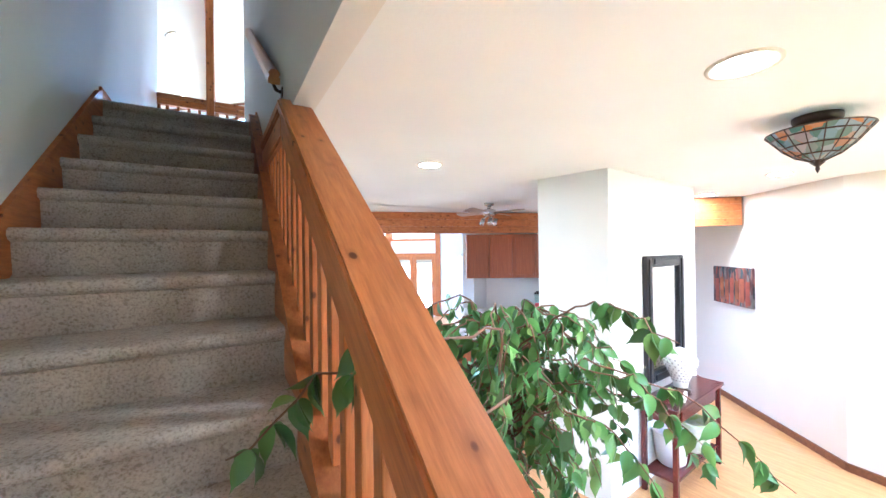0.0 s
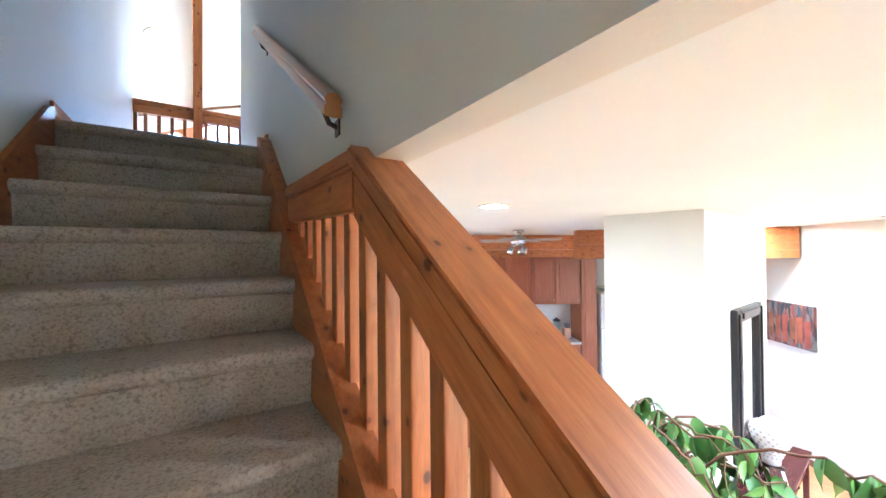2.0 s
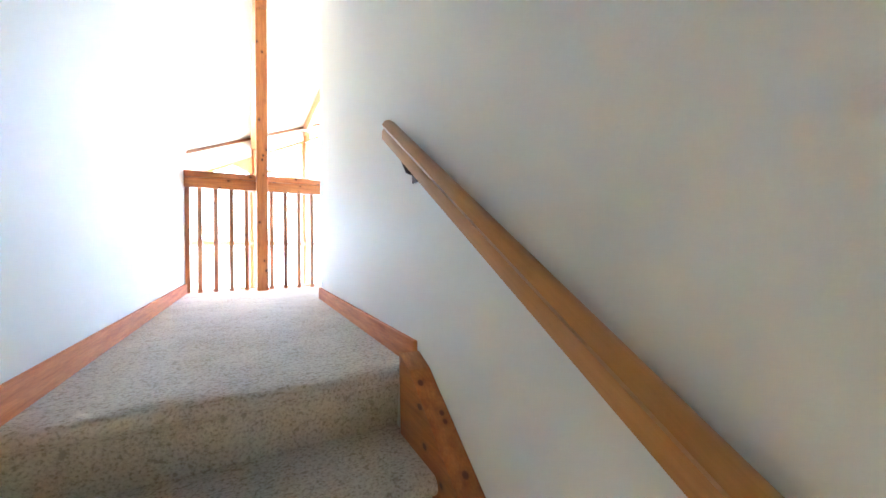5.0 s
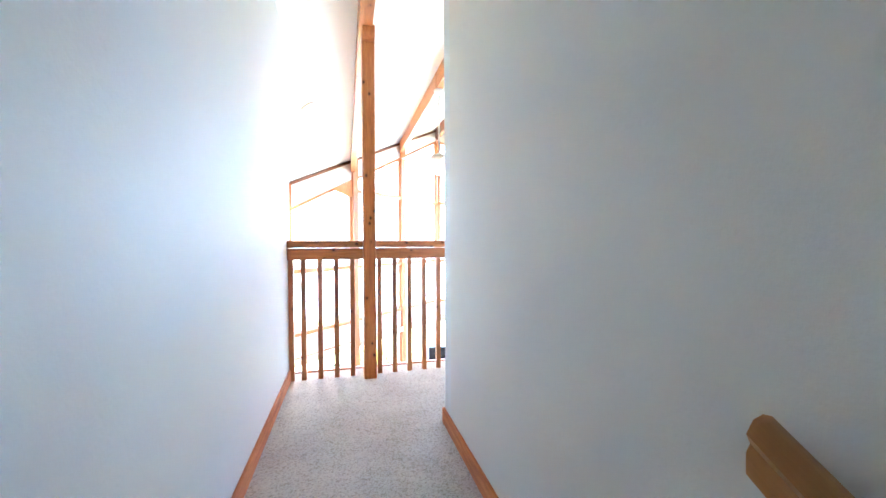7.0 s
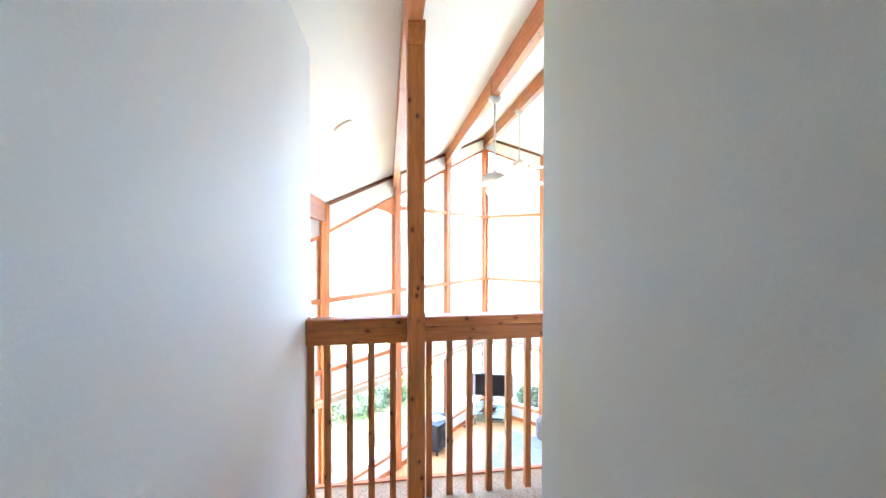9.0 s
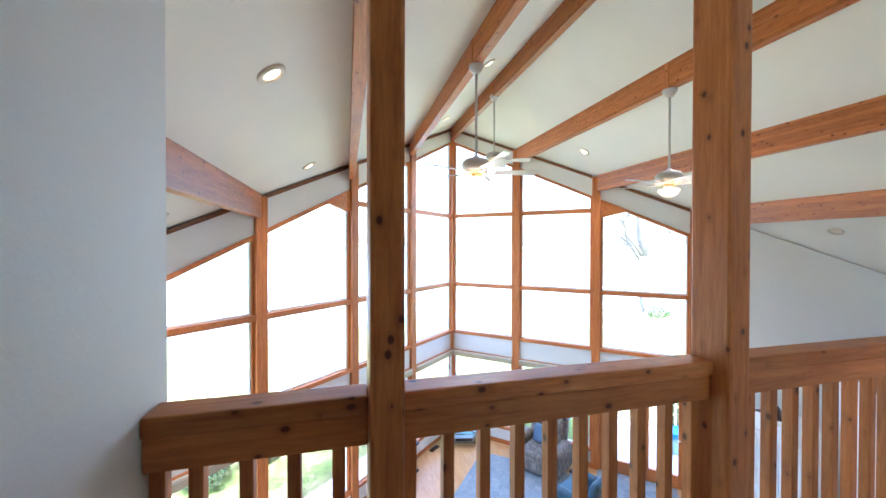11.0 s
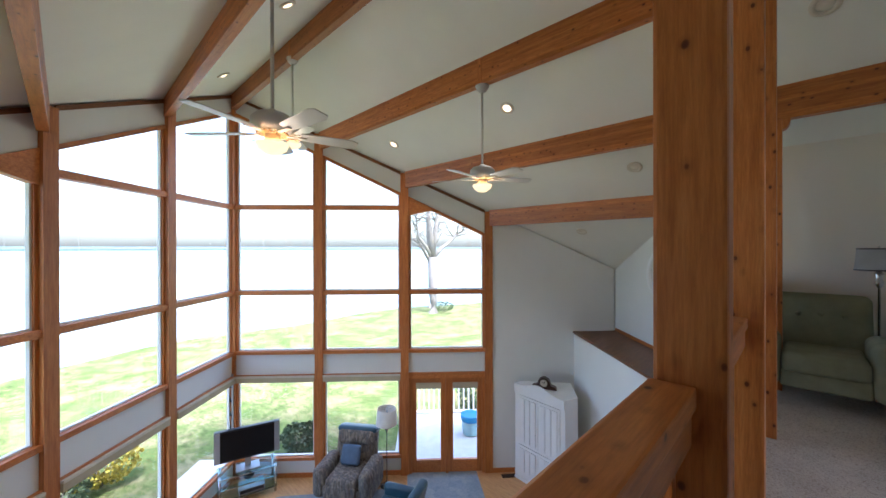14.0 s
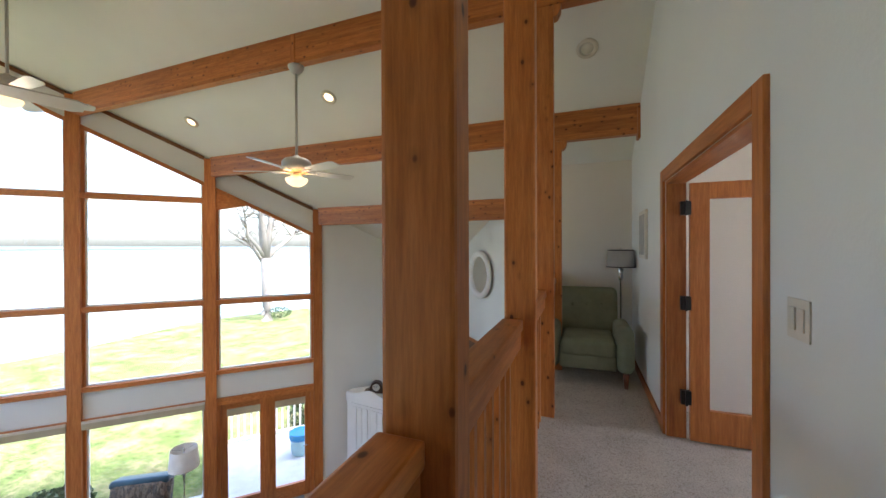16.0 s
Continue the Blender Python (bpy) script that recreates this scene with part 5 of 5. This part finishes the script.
for z0, z1 in ((0.06, 1.2), (1.215, 1.82)):
    dr = part("door", boxed(0.0, 0.82, 0.0, 0.056, z0, z1, 0.015), WHITE, fr)
    part("handle", boxed(0.05, 0.075, -0.045, -0.02, z0 + 0.1 if z0 > 1 else z1 - 0.6, z1 - 0.1, 0.006), WHITE, dr)
    for z in (z0 + 0.12 if z0 > 1 else z1 - 0.58, z1 - 0.13):
        part("handle_foot", boxed(0.052, 0.073, -0.021, -0.001, z, z + 0.03, 0.003), WHITE, dr)
bs = thing("basket", "shallow pale wire basket on top of the refrigerator", "basket")
bs.matrix_world = KM @ Matrix.Translation((2.5, 0.2, 1.821))
part("tray", lathe(bmesh.new(), [(0.13, 0), (0.15, 0.01), (0.19, 0.09), (0.195, 0.09), (0.155, 0.006)], 20, None, False), GLASS_T, bs)
part("rim", tube(bmesh.new(), [(0.192 * math.cos(a), 0.192 * math.sin(a), 0.092) for a in [i * 0.31416 for i in range(21)]], 0.006, 6), WHITE, bs)
cb = thing("cardboard_box", "small open brown cardboard box on the refrigerator", "box")
cb.matrix_world = KM @ Matrix.Translation((2.3, 0.33, 1.821)) @ pose(0, 0, 0, 0, 0, 25)
part("body", boxed(-0.1, 0.1, -0.08, 0.08, 0, 0.07, 0.003), ROMAN, cb)
part("flap", boxed(-0.1, 0.1, -0.004, 0.0, 0, 0.08, 0, pose(0, -0.082, 0.07, 50, 0, 0)), ROMAN, cb)
bl = thing("blender_jug", "red kitchen blender with a glass jug on the worktop", "blender")
bl.matrix_world = KM @ Matrix.Translation((1.5, 0.25, 0.94))
part("base", lathe(bmesh.new(), [(0.08, 0), (0.085, 0.03), (0.055, 0.14), (0.05, 0.16)], 18), plain("red plastic", (0.4, 0.015, 0.02), 0.3), bl)
part("jug", lathe(bmesh.new(), [(0.05, 0.16), (0.07, 0.34), (0.066, 0.34)], 18, None, False), GLASS_T, bl)
part("lid", lathe(bmesh.new(), [(0.072, 0.34), (0.07, 0.37), (0.03, 0.375), (0.03, 0.4)], 18), BLACK, bl)
kbk = thing("knife_block", "wooden knife block with dark handles", "knife block")
kbk.matrix_world = KM @ Matrix.Translation((1.7, 0.3, 0.94))
part("block", boxed(-0.06, 0.06, -0.08, 0.08, 0, 0.2, 0.008), OAK, kbk)
for i in range(4):
    part("knife_handle", boxed(-0.045 + 0.028 * i, -0.03 + 0.028 * i, -0.04, -0.02, 0.2, 0.3, 0.003), BLACK, kbk)
# island
isl = thing("kitchen_island", "kitchen island with cherry panels and pale worktop", "island", (2.95, 1.4, ZF), KANG)
part("body", boxed(-0.55, 0.55, -0.3, 0.35, 0.05, 0.88, 0.004), CHERRY, isl)
part("worktop", boxed(-0.65, 0.65, -0.4, 0.42, 0.88, 0.92, 0.006), STONE_TOP, isl)
for i in range(2):
    part("panel", boxed(-0.5 + 0.52 * i, -0.02 + 0.52 * i, -0.312, -0.301, 0.12, 0.82, 0.005), CHERRY, isl)
for i in range(3):
    m = thing("magazine", "glossy magazine lying open on the kitchen island", "magazine", (2.75 + 0.2 * i, 1.35 + 0.1 * (i % 2), ZF + 0.921), 20 + 50 * i)
    part("pages", boxed(-0.1, 0.1, -0.14, 0.14, 0, 0.012, 0.003), (RUG_BLUE, WHITE, PRINT)[i], m)

# ---- fig plant beside the stair ----
FP = thing("potted_fig", "large weeping fig with glossy leaves beside the stair", "plant", (1.32, -1.55, ZF))
part("pot", lathe(bmesh.new(), [(0.16, 0), (0.2, 0.02), (0.23, 0.34), (0.25, 0.36), (0.22, 0.36), (0.2, 0.3)], 28, None, False), CREAM, FP)
part("soil", lathe(bmesh.new(), [(0.001, 0.3), (0.205, 0.305)], 24, None, False), BARK, FP)
rnd = random.Random(11)
part("trunk", tube(bmesh.new(), [(0, 0, 0.28), (0.02, 0.01, 0.7), (-0.01, 0.03, 1.1), (0.02, 0.02, 1.6)], [0.028, 0.024, 0.018, 0.01], 10), TWIG, FP)
leafbm, twigbm = bmesh.new(), bmesh.new()


def leaf(p, direction, size):
    d = Vector(direction).normalized()
    s = d.cross(Vector((rnd.uniform(-1, 1), rnd.uniform(-1, 1), rnd.uniform(0.2, 1)))).normalized()
    n = s.cross(d)
    w, fold = size * 0.28, size * 0.09
    stations = ((0.0, 0.0), (0.08, 0.5), (0.22, 0.88), (0.42, 1.0), (0.62, 0.84), (0.8, 0.48), (0.92, 0.16), (1.1, 0.0))
    mid = [p + d * (size * f) - n * (size * 0.24 * f * f) for f, _ in stations]
    ce = [leafbm.verts.new(m) for m in mid]
    for sg in (1, -1):
        ed = [leafbm.verts.new(m + s * (sg * w * k) + n * (fold * k)) for m, (_, k) in zip(mid[1:-1], stations[1:-1])]
        leafbm.faces.new((ce[0], ce[1], ed[0])).smooth = True
        for i in range(len(ed) - 1):
            leafbm.faces.new((ce[i + 1], ce[i + 2], ed[i + 1], ed[i])).smooth = True
        leafbm.faces.new((ce[-2], ce[-1], ed[-1])).smooth = True


def spray(pts, n, size, start=0.18):
    """A drooping twig through points with leaves hanging from it."""
    pts = [Vector(p) for p in pts]
    path = []
    for i in range(len(pts) - 1):
        a, b = pts[i], pts[i + 1]
        for j in range(6):
            path.append(a.lerp(b, j / 6) + Vector((rnd.gauss(0, 0.012), rnd.gauss(0, 0.012), rnd.gauss(0, 0.012))))
    path.append(pts[-1])
    tube(twigbm, path, [0.008 * (1 - 0.8 * i / len(path)) for i in range(len(path))], 6)
    for i in range(n):
        f = start + (1 - start) * (i + rnd.random()) / n
        q = path[min(int(f * (len(path) - 1)), len(path) - 1)]
        d = (rnd.gauss(0, 0.55), rnd.gauss(0, 0.55), -0.9 + rnd.gauss(0, 0.35))
        leaf(q, d, size * rnd.uniform(0.75, 1.2))


for i in range(100):
    a = rnd.uniform(0, 6.283)
    z0 = rnd.uniform(0.75, 1.68)
    L = rnd.uniform(0.25, 0.62)
    up = rnd.uniform(0.12, 0.36)
    c, s = math.cos(a), math.sin(a)
    spray([(0, 0, z0), (c * L * 0.5, s * L * 0.5, z0 + up), (c * L, s * L, z0 + up * 0.7), (c * L * 1.25, s * L * 1.25, z0 + up * 0.1 - 0.12)], 14, 0.105)
# the long arching branches
spray([(0, 0, 1.5), (0.04, -0.5, 1.88), (-0.08, -0.85, 1.97), (-0.22, -1.17, 1.88)], 22, 0.1, 0.5)
spray([(0, 0, 1.2), (0.15, -0.5, 1.6), (0.35, -0.9, 1.5), (0.55, -1.25, 1.15)], 34, 0.1, 0.3)
spray([(0, 0, 1.1), (0.1, -0.4, 1.55), (0.2, -0.75, 1.55), (0.3, -1.05, 1.3)], 30, 0.105, 0.3)
spray([(0, 0, 1.0), (0.3, -0.3, 1.4), (0.5, -0.6, 1.35), (0.65, -0.9, 1.0)], 30, 0.1, 0.3)
spray([(0, 0, 1.0), (-0.05, -0.5, 1.4), (0.0, -0.8, 1.35), (0.05, -1.05, 1.05)], 30, 0.1, 0.3)
spray([(0, 0, 1.2), (-0.6, -0.7, 1.9), (-1.26, -1.0, 1.97), (-1.53, -0.98, 1.8)], 36, 0.085, 0.5)
spray([(0, 0, 1.1), (-0.6, -0.75, 1.65), (-1.15, -1.08, 1.7), (-1.34, -1.12, 1.54)], 28, 0.085, 0.5)
tagged(part("foliage", leafbm, LEAF, FP), kind="stuff")
tagged(part("stem", twigbm, TWIG, FP), kind="stuff")

# ---- outdoors ----
ZG = -0.95
bm = bmesh.new()
NX, NY = 60, 40
rows = []
rnd = random.Random(5)
for j in range(NY + 1):
    row = []
    for i in range(NX + 1):
        x = -70 + 150 * i / NX
        v = j / NY
        edge = 27.5 + 2.0 * math.sin(x * 0.13) + 0.8 * math.sin(x * 0.41)
        y = -40 + (edge + 40) * v
        z = ZG - (0.55 if v > 0.985 else 0.12 * max(0, (y - 12) / 15))
        row.append(bm.verts.new((x, y, z + rnd.gauss(0, 0.012))))
    rows.append(row)
for j in range(NY):
    for i in range(NX):
        bm.faces.new((rows[j][i], rows[j][i + 1], rows[j + 1][i + 1], rows[j + 1][i])).smooth = True
structure("ground", bm, GRASS, "patchy green and straw lawn running down to the water", "lawn")
bm = slab_xy([(-4500, -4500), (4500, -4500), (4500, 4500), (-4500, 4500)], ZG - 0.9, ZG - 0.35)
structure("water", bm, WATER, "calm pale water reaching the horizon", "water")
bm = bmesh.new()
pts = []
rnd = random.Random(8)
for i in range(161):
    x = -2600 + 5600 * i / 160
    pts.append((x, 9 + 5 * noise.noise(Vector((x * 0.004, 0.3, 0))) + rnd.uniform(0, 2.5)))
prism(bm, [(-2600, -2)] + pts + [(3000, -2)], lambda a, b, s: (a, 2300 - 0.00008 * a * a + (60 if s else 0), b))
structure("backdrop", bm, FARWOOD, "low wooded far shore, distance haze in its colour", "far shore")
# deck and path by the house
bm = slab_xy([gpt(1, -0.2, 0.12, 0)[:2], gpt(1, 8.2, 0.12, 0)[:2], gpt(1, 8.2, 2.9, 0)[:2], gpt(1, 3.2, 2.9, 0)[:2], gpt(1, 3.2, 1.0, 0)[:2], gpt(1, -0.2, 1.0, 0)[:2]], ZG - 0.1, ZF - 0.08)
structure("deck", bm, DECKGREY, "grey painted deck outside the french doors", "deck")
bm = slab_xy([gpt(-1, -1.2, 0.12, 0)[:2], gpt(-1, 7.5, 0.12, 0)[:2], gpt(-1, 7.5, 1.3, 0)[:2], gpt(-1, -1.2, 1.5, 0)[:2]], ZG - 0.1, ZG + 0.06)
structure("pavement", bm, CONCRETE, "pale concrete walk beside the glass wall", "walk")
DR = thing("deck_railing", "white painted deck railing with slim balusters", "railing", kind="structure")


def railing(a, b):
    a, b = Vector(a), Vector(b)
    L = (b - a).length
    ang = yaw_of(b.x - a.x, b.y - a.y)
    m = pose(a.x, a.y, ZF - 0.08, 0, 0, ang)
    for z in (0.08, 0.88):
        part("rail", boxed(0, L, -0.03, 0.03, z, z + 0.05, 0, m), WHITE, DR)
    n = int(L / 0.14)
    for i in range(n + 1):
        part("baluster", boxed(i * L / n - 0.018, i * L / n + 0.018, -0.018, 0.018, 0.1, 0.88, 0, m), WHITE, DR)
    for q in (0, L):
        part("post", boxed(q - 0.05, q + 0.05, -0.05, 0.05, 0, 1.02, 0, m), WHITE, DR)


p1, p2, p3 = gpt(1, 3.3, 2.8, 0)[:2], gpt(1, 8.1, 2.8, 0)[:2], gpt(1, 3.3, 1.6, 0)[:2]
railing((*p1, 0), (*p2, 0))
railing((*p3, 0), (*p1, 0))
ur = thing("blue_planter", "turquoise glazed planter with a blue rim on the deck", "planter", (7.05, 8.55, ZF - 0.08))
part("body", lathe(bmesh.new(), [(0.17, 0), (0.2, 0.03), (0.23, 0.25), (0.235, 0.36)], 26), plain("pale turquoise glaze", (0.35, 0.55, 0.58), 0.25), ur)
part("rim", lathe(bmesh.new(), [(0.24, 0.36), (0.26, 0.4), (0.26, 0.5), (0.23, 0.52), (0.2, 0.47)], 26), plain("bright blue glaze", (0.03, 0.25, 0.5), 0.25), ur)


def shrub(x, y, r, h, mat, label, n=700, seed=1):
    sh = thing("shrub", label, "shrub", (x, y, ZG))
    rr = random.Random(seed)
    bm = bmesh.new()
    for i in range(6):
        a = i * 1.05
        tube(bm, [(0, 0, 0), (0.4 * r * math.cos(a), 0.4 * r * math.sin(a), h * 0.5)], [0.02, 0.008], 5)
    part("stems", bm, BARK, sh)
    bm = bmesh.new()
    for i in range(n):
        u, v = rr.uniform(-1, 1), rr.uniform(0, 6.283)
        k = (0.72 + 0.3 * rr.random()) * (1 + 0.12 * math.sin(3 * v + seed))
        q = Vector((r * k * math.sqrt(1 - u * u) * math.cos(v), r * k * math.sqrt(1 - u * u) * math.sin(v), h * (0.52 + 0.48 * u * k)))
        d = Vector((rr.gauss(0, 1), rr.gauss(0, 1), rr.gauss(0.4, 1))).normalized() * 0.05
        e = d.cross(Vector((rr.random(), rr.random(), rr.random()))).normalized() * 0.035
        bm.faces.new([bm.verts.new(q + w) for w in (-d, e, d, -e)])
    part("leaves", bm, mat, sh)
    return sh


shrub(3.95, 11.45, 0.52, 0.66, BUSH, "round clipped dark green shrub beside the house", 1400, 2)
for i, (x, y) in enumerate(((-2.5, 11.2), (-1.6, 11.7), (-0.9, 12.2), (-3.4, 10.5), (-0.3, 12.7))):
    shrub(x, y, 0.55, 0.75, BUSH, "clipped green shrub along the concrete walk", 1100, 20 + i)
shrub(0.35, 13.2, 0.62, 1.0, BUSH_Y, "shrub covered in yellow spring blossom", 1500, 9)
shrub(8.5, 9.6, 0.5, 1.3, BUSH, "leafy shrub behind the deck railing", 1000, 31)
shrub(21.0, 23.0, 0.9, 0.8, BUSH, "low green shrub at the foot of the tree", 700, 33)


def bare_tree(x, y, h, seed, arm):
    """A pale trunk that forks low into tall stems, with one long side limb towards arm."""
    tr = thing("bare_tree", "tall pale bare shoreline tree with forked trunk", "tree", (x, y, ZG - 0.3))
    rr = random.Random(seed)
    fork = h * 0.36
    part("trunk", tube(bmesh.new(), [(0, 0, 0), (0.04, 0, 0.25), (0.06, 0, 1.2), (0.0, 0.05, fork)], [0.55, 0.4, 0.33, 0.31], 14), BARK, tr)
    twig = bmesh.new()
    stems = [(Vector((-0.35, 0.1, h * 0.6)), Vector((-0.6, 0.2, h)), 0.25), (Vector((0.4, -0.1, h * 0.62)), Vector((1.0, -0.1, h * 0.95)), 0.23), (Vector((arm * 0.35, 0, h * 0.44)), Vector((arm, 0.3, h * 0.56)), 0.2), (Vector((-arm * 0.3, 0.2, h * 0.48)), Vector((-arm * 0.55, 0.3, h * 0.72)), 0.14)]
    for mid, tip, r in stems:
        a = Vector((0, 0.05, fork - 0.15))
        q = [a, a.lerp(mid, 0.5) + Vector((0, 0, 0.15)), mid, mid.lerp(tip, 0.5) + Vector((rr.gauss(0, 0.15), 0, 0.25)), tip]
        part("limb", tube(bmesh.new(), q, [r, r * 0.85, r * 0.7, r * 0.45, r * 0.12], 9), BARK, tr)
        for k in range(13):
            f = rr.uniform(0.15, 1.0)
            p = q[2].lerp(q[3], f * 2) if f < 0.5 else q[3].lerp(q[4], f * 2 - 1)
            d = Vector((rr.gauss(0, 1), rr.gauss(0, 1), rr.gauss(0.5, 0.6))).normalized()
            L = rr.uniform(0.8, 1.9)
            e = p + d * L + Vector((0, 0, 0.25 * L))
            tube(twig, [p, p + d * L * 0.5 + Vector((0, 0, 0.05)), e], [0.07, 0.045, 0.02], 5)
            for m in range(2):
                d2 = (d + Vector((rr.gauss(0, 0.6), rr.gauss(0, 0.6), rr.gauss(0.1, 0.5)))).normalized()
                b = p.lerp(e, rr.uniform(0.4, 0.9))
                tube(twig, [b, b + d2 * 0.35, b + d2 * 0.9 + Vector((0, 0, 0.1))], [0.035, 0.022, 0.01], 4)
    tagged(part("twigs", twig, BARK, tr), kind="stuff")


bare_tree(20.3, 23.5, 13.0, 4, 4.6)
bare_tree(22.2, 25.6, 11.0, 6, -2.0)
# roof eave outside the glass
for side in (1, -1):
    bm = bmesh.new()
    us = [0.0, 2.0, 4.0, 6.2, 8.0]
    for a, b in zip(us, us[1:]):
        gbox(bm, side, a, b, 0.12, 0.75, zroof_u(a) - 0.02, zroof_u(a) + 0.16, zroof_u(b) - 0.02, zroof_u(b) + 0.16)
    structure("soffit", bm, SHADE_G, "grey painted roof overhang outside the glass", "soffit")
